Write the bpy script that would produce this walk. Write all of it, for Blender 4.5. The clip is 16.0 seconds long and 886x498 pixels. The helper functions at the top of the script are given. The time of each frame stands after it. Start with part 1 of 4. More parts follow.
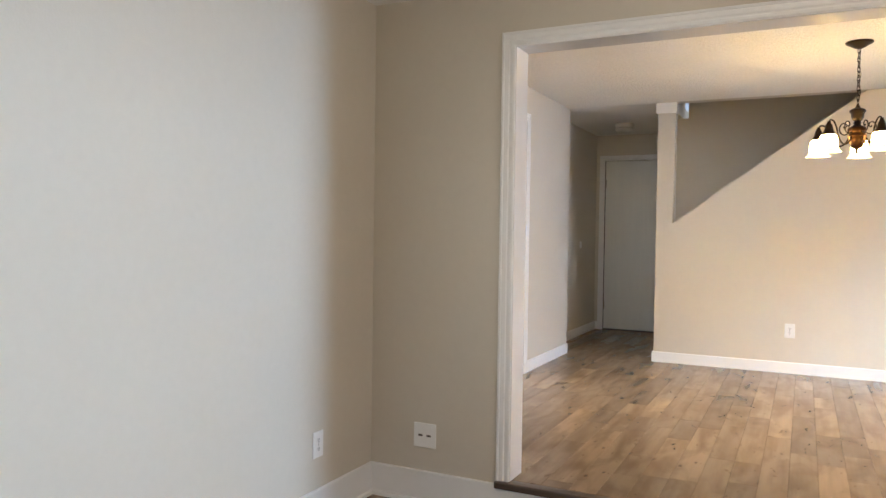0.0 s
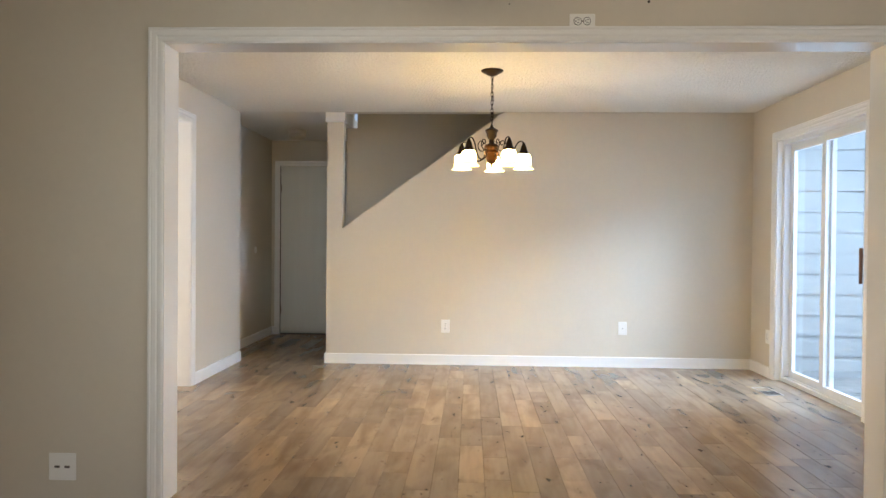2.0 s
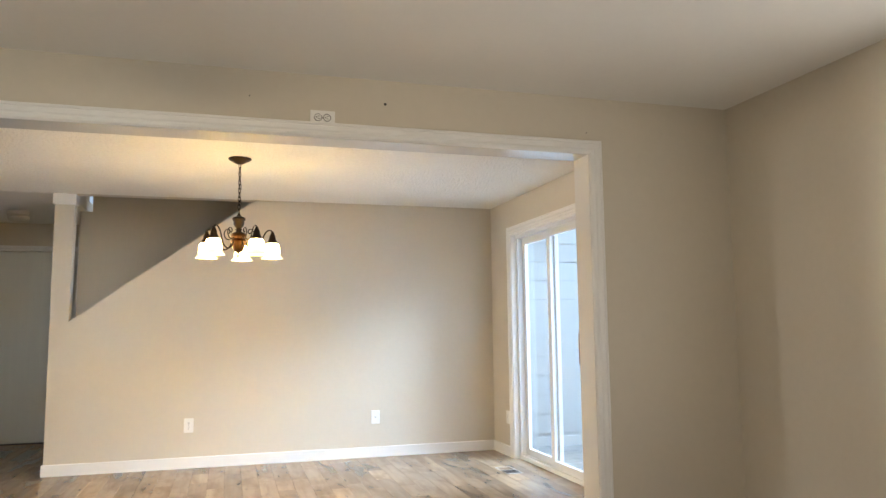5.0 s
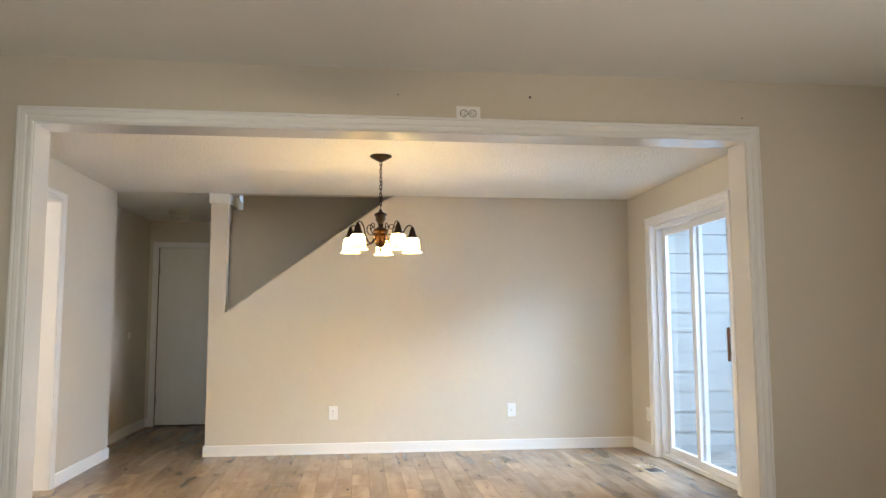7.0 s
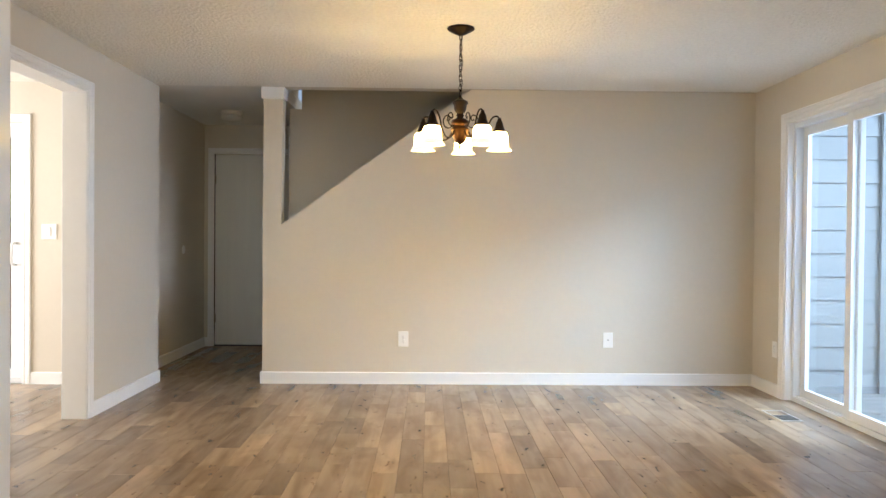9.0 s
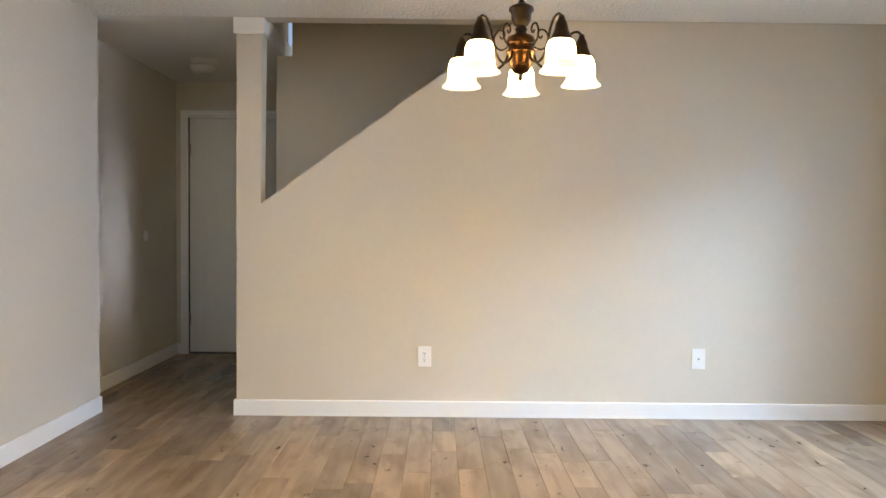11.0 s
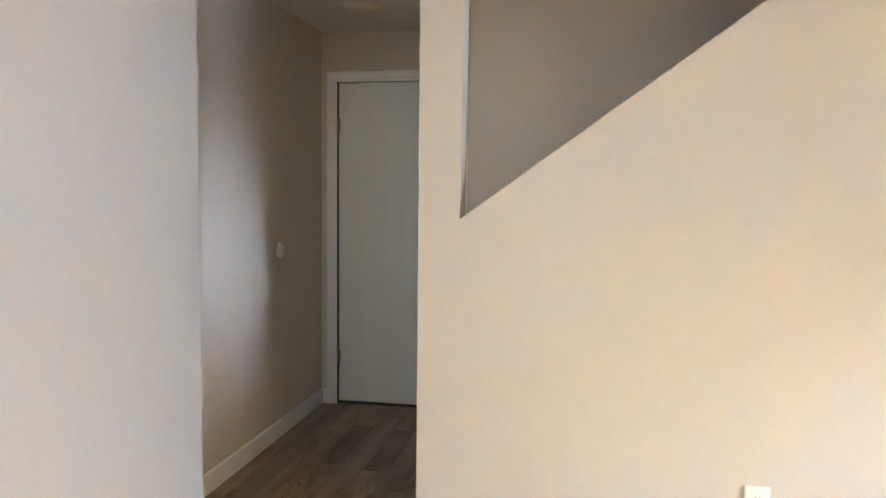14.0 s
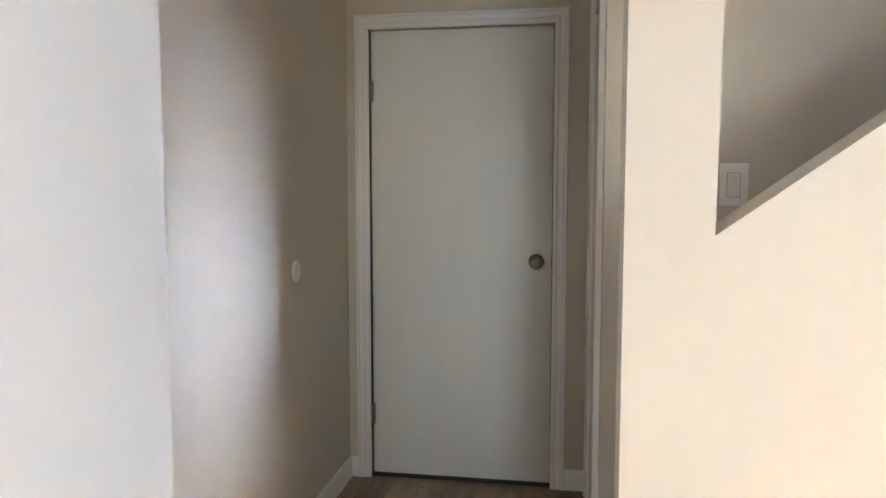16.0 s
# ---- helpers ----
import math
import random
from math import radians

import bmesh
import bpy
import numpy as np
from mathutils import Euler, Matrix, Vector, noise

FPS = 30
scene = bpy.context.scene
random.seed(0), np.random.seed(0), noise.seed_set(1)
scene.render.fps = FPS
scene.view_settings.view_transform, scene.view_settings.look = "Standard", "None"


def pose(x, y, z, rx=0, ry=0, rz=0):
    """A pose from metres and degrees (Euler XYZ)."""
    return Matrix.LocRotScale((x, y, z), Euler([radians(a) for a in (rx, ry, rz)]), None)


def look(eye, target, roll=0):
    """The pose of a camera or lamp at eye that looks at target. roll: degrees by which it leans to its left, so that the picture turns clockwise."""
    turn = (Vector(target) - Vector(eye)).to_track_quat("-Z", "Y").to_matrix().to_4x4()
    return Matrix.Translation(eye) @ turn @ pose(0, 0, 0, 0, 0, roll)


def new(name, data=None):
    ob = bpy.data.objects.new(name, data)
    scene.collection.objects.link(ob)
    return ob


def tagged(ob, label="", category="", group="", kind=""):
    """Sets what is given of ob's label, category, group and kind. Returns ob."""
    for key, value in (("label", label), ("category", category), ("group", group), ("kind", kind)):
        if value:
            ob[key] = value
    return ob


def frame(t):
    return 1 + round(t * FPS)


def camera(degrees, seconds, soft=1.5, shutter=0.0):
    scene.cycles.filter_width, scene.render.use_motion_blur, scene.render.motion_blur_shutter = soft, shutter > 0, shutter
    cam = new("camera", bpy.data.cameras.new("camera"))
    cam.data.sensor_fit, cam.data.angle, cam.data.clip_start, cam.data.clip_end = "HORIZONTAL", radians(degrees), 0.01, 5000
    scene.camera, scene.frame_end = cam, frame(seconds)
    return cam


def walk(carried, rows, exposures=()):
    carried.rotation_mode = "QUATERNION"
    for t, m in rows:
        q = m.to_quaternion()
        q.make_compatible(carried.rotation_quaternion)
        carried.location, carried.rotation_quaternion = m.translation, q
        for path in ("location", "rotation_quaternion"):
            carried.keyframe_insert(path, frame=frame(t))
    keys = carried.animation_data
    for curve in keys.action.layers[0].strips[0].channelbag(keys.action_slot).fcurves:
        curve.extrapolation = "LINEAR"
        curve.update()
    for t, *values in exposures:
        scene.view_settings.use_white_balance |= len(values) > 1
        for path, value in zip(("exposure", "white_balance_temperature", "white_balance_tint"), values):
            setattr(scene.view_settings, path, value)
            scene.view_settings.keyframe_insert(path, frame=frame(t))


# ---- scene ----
cam = camera(62.7, 16.0)
EXPOSURES = [(0, 0.2, 5900, 16), (2.5, 0.0, 5850, 12), (3.5, 0.15, 5950, 12), (5.8, 0.08, 6050, 12), (9, -0.08, 5900, 12), (12.5, 0.03, 5800, 13), (14, 0.42, 5650, 13), (16, 1.05, 5450, 12)]
PATH = [
    (0, (1.231, -6.793, 1.151), (0.341, -5.003, 1.106), 0.8),
    (0.5, (1.276, -6.779, 1.156), (0.674, -4.872, 1.112), 0.4),
    (1, (1.326, -6.773, 1.166), (0.941, -4.811, 1.122), 0.3),
    (1.5, (1.35, -6.772, 1.164), (1.134, -4.784, 1.13), 0.4),
    (2, (1.367, -6.766, 1.165), (1.29, -4.768, 1.14), 0.5),
    (2.5, (1.388, -6.762, 1.164), (1.506, -4.765, 1.139), 0.6),
    (3, (1.424, -6.761, 1.163), (1.8, -4.796, 1.135), 0.5),
    (3.5, (1.465, -6.76, 1.159), (2.044, -4.846, 1.141), 0.4),
    (6, (1.435, -6.776, 1.22), (1.921, -4.863, 1.54), -1.2),
    (6.5, (1.406, -6.778, 1.238), (1.752, -4.827, 1.508), -0.8),
    (7, (1.359, -6.744, 1.192), (1.587, -4.766, 1.387), -0.2),
    (7.5, (1.37, -6.604, 1.18), (1.516, -4.612, 1.289), 0.2),
    (8, (1.392, -6.393, 1.166), (1.485, -4.395, 1.207), 0.4),
    (8.5, (1.352, -6.094, 1.168), (1.409, -4.095, 1.163), 0.5),
    (9, (1.337, -5.787, 1.153), (1.374, -3.787, 1.128), 0.5),
    (11.5, (1.156, -3.976, 1.159), (1.147, -1.978, 1.075), 0.7),
    (12, (1.088, -3.66, 1.168), (1.033, -1.663, 1.071), 1.0),
    (12.5, (1.019, -3.265, 1.235), (0.864, -1.274, 1.124), 1.4),
    (13, (0.901, -3.003, 1.328), (0.633, -1.026, 1.186), 1.3),
    (13.5, (0.697, -2.725, 1.35), (0.367, -0.758, 1.204), 0.6),
    (14, (0.552, -2.411, 1.338), (0.186, -0.45, 1.194), 0.6),
    (14.5, (0.396, -2.12, 1.334), (0.013, -0.163, 1.184), 0.2),
    (15, (0.194, -1.809, 1.353), (-0.194, 0.147, 1.195), 0.1),
    (15.5, (0.062, -1.488, 1.336), (-0.304, 0.472, 1.179), 0.1),
    (16, (-0.082, -1.203, 1.335), (-0.412, 0.763, 1.173), 0.0),
]
walk(cam, [(t, look(eye, target, roll)) for t, eye, target, roll in PATH], EXPOSURES)

# ---- light ----
world = bpy.data.worlds.new("sky")
scene.world = world
world.use_nodes = True
wn = world.node_tree
sky = wn.nodes.new("ShaderNodeTexSky")
sky.sky_type = "NISHITA"
sky.sun_disc = False
sky.sun_elevation, sky.sun_rotation = radians(48), radians(-25)
wn.links.new(sky.outputs["Color"], wn.nodes["Background"].inputs["Color"])
wn.nodes["Background"].inputs["Strength"].default_value = 0.07

sun_data = bpy.data.lights.new("sun", "SUN")
sun_data.energy, sun_data.angle, sun_data.color = 3.0, radians(0.5), (1.0, 0.94, 0.85)
sun = new("sun", sun_data)
sun.matrix_world = look((-4, 9, 11), (0, 0, 0))
tagged(sun, "warm late morning sun behind the house", "sun", kind="structure")


def opening_light(name, eye, target, w, h, watts, colour, spread=180):
    """An area lamp in place of daylight through a window or glass door."""
    data = bpy.data.lights.new(name, "AREA")
    data.shape, data.size, data.size_y, data.energy, data.color, data.spread = "RECTANGLE", w, h, watts, colour, radians(spread)
    ob = new(name, data)
    ob.matrix_world = look(eye, target)
    return ob


opening_light("patio_sky", (7.0, -0.9, 1.25), (0, -1.4, 1.45), 5.2, 1.7, 190, (0.64, 0.80, 1.0), 120)
opening_light("patio_high_sky", (8.8, -3.0, 4.3), (3.0, -0.1, 0.9), 3.6, 1.6, 205, (0.60, 0.80, 1.0), 70)
# unseen kitchen window, lamp added for the light thrown into the dining room
opening_light("kitchen_window_sky", (-4.38, -1.65, 1.5), (0, -1.65, 1.2), 1.9, 1.2, 200, (1.0, 0.95, 0.86))
opening_light("upstairs_window_sky", (3.98, 0.36, 3.97), (-1.06, 0.70, 1.0), 0.36, 0.6, 1.3, (0.76, 0.84, 1.0), 14)
# narrow lamp outside an unseen east window, for the cool west wall
opening_light("living_window_sky", (10.0, -6.03, 1.5), (-0.7, -5.6, 1.0), 0.45, 2.2, 42, (0.62, 0.83, 1.0), 50)
# added fill lamp tilted up, standing in for light reflected off the ground outside
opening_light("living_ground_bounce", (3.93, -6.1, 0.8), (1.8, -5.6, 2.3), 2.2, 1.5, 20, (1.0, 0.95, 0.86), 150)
# added lamp beyond an unseen west window, warming the east wall
opening_light("living_west_sky", (-5.6, -8.3, 1.6), (3.9, -4.9, 1.0), 0.45, 2.0, 45, (1.0, 0.90, 0.76), 50)
# added narrow beam from the rear, brightening the hall door and wall
opening_light("living_rear_window_sky", (1.35, -8.63, 1.3), (-0.1, 2, 1.1), 0.8, 1.3, 1.4, (1.0, 0.99, 0.86), 20)

BULB = (1.0, 0.62, 0.16)
SHADE_GLOW = 62.0
BULB_GLOW = 480.0
FAN_GLOW = 155.0

# ---- materials ----


def material(name, colour, rough=0.6, metal=0.0, grain=0.0, grain_size=40.0, stain=0.0, stain_size=1.5, bump=0.0, bump_size=60.0,
             spread=0.0, coat=0.0, stretch=(1, 1, 1), depth=0.004):
    """A surface with two scales of colour variation and a fine relief."""
    mat = bpy.data.materials.new(name)
    mat.use_nodes = True
    nt = mat.node_tree
    b = nt.nodes["Principled BSDF"]
    b.inputs["Roughness"].default_value, b.inputs["Metallic"].default_value = rough, metal
    b.inputs["Coat Weight"].default_value = coat
    geo = nt.nodes.new("ShaderNodeTexCoord")
    mp = nt.nodes.new("ShaderNodeMapping")
    mp.inputs["Scale"].default_value = stretch
    nt.links.new(geo.outputs["Object"], mp.inputs["Vector"])

    def noise_tex(size, detail=4.0):
        n = nt.nodes.new("ShaderNodeTexNoise")
        n.inputs["Scale"].default_value, n.inputs["Detail"].default_value = size, detail
        nt.links.new(mp.outputs["Vector"], n.inputs["Vector"])
        return n.outputs["Fac"]

    def scaled(fac, amount):
        r = nt.nodes.new("ShaderNodeMapRange")
        r.inputs["From Min"].default_value, r.inputs["From Max"].default_value = 0.25, 0.75
        r.inputs["To Min"].default_value, r.inputs["To Max"].default_value = 1 - amount, 1 + amount
        nt.links.new(fac, r.inputs["Value"])
        return r.outputs["Result"]

    fields = []
    if grain:
        fields.append(scaled(noise_tex(grain_size), grain))
    if stain:
        fields.append(scaled(noise_tex(stain_size, 3.0), stain))
    if spread:
        info = nt.nodes.new("ShaderNodeObjectInfo")
        r = nt.nodes.new("ShaderNodeMapRange")
        r.inputs["To Min"].default_value, r.inputs["To Max"].default_value = 1 - spread, 1 + spread
        nt.links.new(info.outputs["Random"], r.inputs["Value"])
        fields.append(r.outputs["Result"])
    rgb = nt.nodes.new("ShaderNodeRGB")
    rgb.outputs[0].default_value = (*colour, 1)
    out = rgb.outputs[0]
    for fld in fields:
        v = nt.nodes.new("ShaderNodeVectorMath")
        v.operation = "SCALE"
        nt.links.new(out, v.inputs[0])
        nt.links.new(fld, v.inputs["Scale"])
        out = v.outputs["Vector"]
    nt.links.new(out, b.inputs["Base Color"])
    if bump:
        bm_node = nt.nodes.new("ShaderNodeBump")
        bm_node.inputs["Strength"].default_value, bm_node.inputs["Distance"].default_value = bump, depth
        nt.links.new(noise_tex(bump_size, 5.0), bm_node.inputs["Height"])
        nt.links.new(bm_node.outputs["Normal"], b.inputs["Normal"])
    return mat


WALL = material("wall_paint", (0.605, 0.55, 0.458), 0.62, grain=0.015, grain_size=30, stain=0.02, stain_size=1.2, bump=0.12, bump_size=120)
CEILING_ROUGH = material("knockdown_ceiling", (0.86, 0.84, 0.78), 0.85, grain=0.05, grain_size=45, stain=0.02, bump=0.75, bump_size=48, depth=0.028)
CEILING_SMOOTH = material("living_ceiling", (0.80, 0.78, 0.73), 0.8, stain=0.02, grain=0.01, bump=0.12, bump_size=60)
TRIM = material("white_trim", (0.80, 0.79, 0.77), 0.38, grain=0.01, grain_size=25, stain=0.02, bump=0.03, bump_size=80)
DOOR_PAINT = material("door_paint", (0.72, 0.72, 0.68), 0.45, grain=0.012, stain=0.03, stain_size=2, bump=0.05, bump_size=30, stretch=(6, 6, 0.6))
GRILLE = material("dark_grille", (0.09, 0.08, 0.07), 0.6, grain=0.05)
VENT = material("painted_vent", (0.42, 0.37, 0.31), 0.4, grain=0.02)
PLASTIC = material("white_plastic", (0.82, 0.81, 0.78), 0.3, grain=0.01)
LAMP_WHITE = material("off_white_lamp", (0.60, 0.57, 0.50), 0.45, grain=0.02)
DARK = material("dark_slot", (0.02, 0.02, 0.02), 0.6)
VINYL = material("white_vinyl", (0.74, 0.75, 0.76), 0.32, grain=0.01, stain=0.02)
BRONZE = material("oil_rubbed_bronze", (0.016, 0.009, 0.005), 0.38, metal=0.8, grain=0.25, grain_size=60)
COPPER = material("rubbed_copper", (0.055, 0.027, 0.011), 0.36, metal=1.0, grain=0.25, grain_size=35)
STEEL = material("brushed_nickel", (0.24, 0.225, 0.205), 0.42, metal=1.0, grain=0.08)
HINGE = material("worn_hinge_steel", (0.24, 0.21, 0.185), 0.5, metal=0.8, grain=0.15)
SIDING = material("painted_siding", (0.33, 0.335, 0.33), 0.7, grain=0.03, stain=0.05, spread=0.03, bump=0.06, bump_size=25, stretch=(0.3, 3, 3))
CARPET = material("plain_carpet", (0.24, 0.21, 0.18), 0.95, grain=0.15, grain_size=200, bump=0.5, bump_size=300)
DECK = material("weathered_deck", (0.22, 0.21, 0.20), 0.75, grain=0.12, grain_size=20, stain=0.1, spread=0.1, bump=0.3, stretch=(0.3, 4, 4))
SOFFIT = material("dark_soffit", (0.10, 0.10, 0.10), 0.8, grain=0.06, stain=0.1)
GRASS = material("lawn", (0.07, 0.11, 0.035), 0.95, grain=0.4, grain_size=9, stain=0.25, bump=0.6)
LEAF = material("leaves", (0.10, 0.15, 0.035), 0.6, grain=0.3, grain_size=8, spread=0.1)
lt = LEAF.node_tree
leaf_through = lt.nodes.new("ShaderNodeBsdfTranslucent")
leaf_through.inputs["Color"].default_value = (0.42, 0.52, 0.08, 1)
leaf_mix = lt.nodes.new("ShaderNodeMixShader")
leaf_mix.inputs["Fac"].default_value = 0.55
lt.links.new(lt.nodes["Principled BSDF"].outputs["BSDF"], leaf_mix.inputs[1])
lt.links.new(leaf_through.outputs["BSDF"], leaf_mix.inputs[2])
lt.links.new(leaf_mix.outputs["Shader"], lt.nodes["Material Output"].inputs["Surface"])
DRY_LEAF = material("dry_leaf_brown", (0.10, 0.085, 0.075), 0.8, grain=0.2, grain_size=60)
BARK = material("bark", (0.10, 0.08, 0.06), 0.9, grain=0.3, grain_size=12, bump=0.6, stretch=(1, 1, 0.3))
CHERRY = material("cherry_blade", (0.085, 0.023, 0.009), 0.6, grain=0.35, grain_size=18, coat=0.0, stretch=(0.6, 8, 1))
CHERRY.node_tree.nodes["Principled BSDF"].inputs["Specular IOR Level"].default_value = 0.15
FOB = material("yellow_wood_fob", (0.55, 0.30, 0.06), 0.4, grain=0.1)
PULL = material("walnut_pull", (0.13, 0.05, 0.02), 0.45, grain=0.25, stretch=(4, 4, 0.6))


def glass_material(name):
    mat = bpy.data.materials.new(name)
    mat.use_nodes = True
    b = mat.node_tree.nodes["Principled BSDF"]
    b.inputs["Transmission Weight"].default_value = 1.0
    b.inputs["Roughness"].default_value, b.inputs["IOR"].default_value = 0.0, 1.45
    b.inputs["Base Color"].default_value = (0.95, 0.98, 0.98, 1)
    return mat


def glow_material(name, colour, strength):
    mat = bpy.data.materials.new(name)
    mat.use_nodes = True
    b = mat.node_tree.nodes["Principled BSDF"]
    b.inputs["Base Color"].default_value = (0.85, 0.82, 0.75, 1)
    b.inputs["Roughness"].default_value = 0.35
    b.inputs["Emission Color"].default_value, b.inputs["Emission Strength"].default_value = (*colour, 1), strength
    return mat


GLASS = glass_material("clear_glass")
SHADE = glow_material("lit_frosted_glass", BULB, SHADE_GLOW)
SHADE_RIM = glow_material("lit_cream_rim_glass", (1.0, 0.80, 0.52), 0.8)
LIT_BULB = glow_material("lit_bulb", BULB, BULB_GLOW)
FAN_BOWL = glow_material("lit_fan_bowl", (1.0, 0.76, 0.46), FAN_GLOW)


def plank_material(name, colour):
    """Grey-brown maple: long grain, cloudy figure, small dark knots; each board has a tone of its own."""
    mat = bpy.data.materials.new(name)
    mat.use_nodes = True
    nt = mat.node_tree
    b = nt.nodes["Principled BSDF"]
    co = nt.nodes.new("ShaderNodeTexCoord")
    info = nt.nodes.new("ShaderNodeObjectInfo")
    isl = nt.nodes.new("ShaderNodeNewGeometry")
    rnd = nt.nodes.new("ShaderNodeMath")
    nt.links.new(info.outputs["Random"], rnd.inputs[0])
    nt.links.new(isl.outputs["Random Per Island"], rnd.inputs[1])
    sh = nt.nodes.new("ShaderNodeVectorMath")
    sh.operation = "SCALE"
    sh.inputs[0].default_value = (17, 31, 11)
    nt.links.new(rnd.outputs[0], sh.inputs["Scale"])
    add = nt.nodes.new("ShaderNodeVectorMath")
    nt.links.new(co.outputs["Object"], add.inputs[0])
    nt.links.new(sh.outputs["Vector"], add.inputs[1])

    def mapped(scale):
        m = nt.nodes.new("ShaderNodeMapping")
        m.inputs["Scale"].default_value = scale
        nt.links.new(add.outputs["Vector"], m.inputs["Vector"])
        return m.outputs["Vector"]

    def ntex(scale, size, detail=4.0, dist=0.0):
        n = nt.nodes.new("ShaderNodeTexNoise")
        n.inputs["Scale"].default_value, n.inputs["Detail"].default_value, n.inputs["Distortion"].default_value = size, detail, dist
        nt.links.new(mapped(scale), n.inputs["Vector"])
        return n.outputs["Fac"]

    def ramp(value, *stops):
        r = nt.nodes.new("ShaderNodeValToRGB")
        el = r.color_ramp.elements
        el[0].position, el[0].color = stops[0][0], (*stops[0][1], 1)
        el[1].position, el[1].color = stops[-1][0], (*stops[-1][1], 1)
        for p, c in stops[1:-1]:
            el.new(p).color = (*c, 1)
        nt.links.new(value, r.inputs["Fac"])
        return r.outputs["Color"]

    def mult(a, c):
        m = nt.nodes.new("ShaderNodeMix")
        m.data_type, m.blend_type = "RGBA", "MULTIPLY"
        m.inputs["Factor"].default_value = 1
        nt.links.new(a, m.inputs["A"])
        nt.links.new(c, m.inputs["B"])
        return m.outputs["Result"]

    r, g, bl = colour
    fr = nt.nodes.new("ShaderNodeMath")
    fr.operation = "FRACT"
    nt.links.new(rnd.outputs[0], fr.inputs[0])
    tone = ramp(fr.outputs[0], (0.0, (r * 0.68, g * 0.70, bl * 0.74)), (0.35, (r * 0.9, g * 0.9, bl * 0.9)), (0.7, (r, g, bl)), (1.0, (r * 1.22, g * 1.2, bl * 1.15)))
    cloud = ramp(ntex((5, 1.6, 1), 1.6, 3, 0.6), (0.3, (0.66, 0.64, 0.62)), (0.58, (1, 1, 1)), (0.8, (1.0, 1.0, 1.0)))
    grain = ramp(ntex((24, 1.6, 1), 1.0, 2.0), (0.34, (0.86, 0.85, 0.84)), (0.6, (1, 1, 1)))
    knot = ramp(ntex((24, 11, 1), 1.0, 2.5, 0.4), (0.0, (1, 1, 1)), (0.67, (1, 1, 1)), (0.71, (0.60, 0.55, 0.50)), (0.745, (0.20, 0.135, 0.095)))
    col = mult(mult(mult(tone, cloud), grain), knot)
    nt.links.new(col, b.inputs["Base Color"])
    b.inputs["Roughness"].default_value = 0.27
    b.inputs["IOR"].default_value = 1.45
    return mat


PLANK = plank_material("maple_plank", (0.292, 0.217, 0.148))
NOSING = material("dark_nosing", (0.075, 0.05, 0.035), 0.35, grain=0.2, grain_size=14, stretch=(0.4, 6, 6), coat=0.2)
TRIM_GLOSS = material("gloss_trim", (0.80, 0.79, 0.77), 0.16, grain=0.01, stain=0.02, bump=0.02, bump_size=30, coat=0.5)

# ---- mesh helpers ----


def link(name, bm, mat, parent=None, label="", smooth=False):
    me = bpy.data.meshes.new(name)
    bmesh.ops.recalc_face_normals(bm, faces=bm.faces)
    if smooth:
        for fc in bm.faces:
            fc.smooth = True
    bm.to_mesh(me)
    bm.free()
    me.materials.append(mat)
    ob = new(name, me)
    if parent is not None:
        ob.parent = parent
    return tagged(ob, label)


def part(name, bm, mat, parent, label="", smooth=False):
    return link(name, bm, mat, parent, label, smooth)


def empty(name, x, y, z, rz=0.0):
    ob = new(name)
    ob.empty_display_size = 0.1
    ob.matrix_world = pose(x, y, z, 0, 0, rz)
    return ob


def box(x0, x1, y0, y1, z0, z1, bevel=0.0, bm=None, seg=2):
    made = bmesh.new()
    r = bmesh.ops.create_cube(made, size=1.0)
    for v in r["verts"]:
        v.co = Vector(((x0 + x1) / 2 + v.co.x * (x1 - x0), (y0 + y1) / 2 + v.co.y * (y1 - y0), (z0 + z1) / 2 + v.co.z * (z1 - z0)))
    if bevel:
        bmesh.ops.bevel(made, geom=made.edges[:], offset=bevel, segments=seg, affect="EDGES", profile=0.5)
    if bm is None:
        return made
    join(bm, made)
    return bm


def join(bm, other, m=None):
    me = bpy.data.meshes.new("tmp")
    other.to_mesh(me)
    other.free()
    if m is not None:
        me.transform(m)
    bm.from_mesh(me)
    bpy.data.meshes.remove(me)
    return bm


def lathe(profile, steps=32, cx=0.0, cy=0.0):
    """Turns (radius, height) points about the z axis."""
    bm = bmesh.new()
    rings = []
    for r, z in profile:
        if r < 1e-5:
            rings.append([bm.verts.new((cx, cy, z))])
        else:
            rings.append([bm.verts.new((cx + r * math.cos(2 * math.pi * i / steps), cy + r * math.sin(2 * math.pi * i / steps), z)) for i in range(steps)])
    for a, b in zip(rings, rings[1:]):
        for i in range(steps):
            j = (i + 1) % steps
            if len(a) == 1 and len(b) > 1:
                bm.faces.new((a[0], b[i], b[j]))
            elif len(b) == 1 and len(a) > 1:
                bm.faces.new((a[i], b[0], a[j]))
            elif len(a) > 1:
                bm.faces.new((a[i], b[i], b[j], a[j]))
    return bm


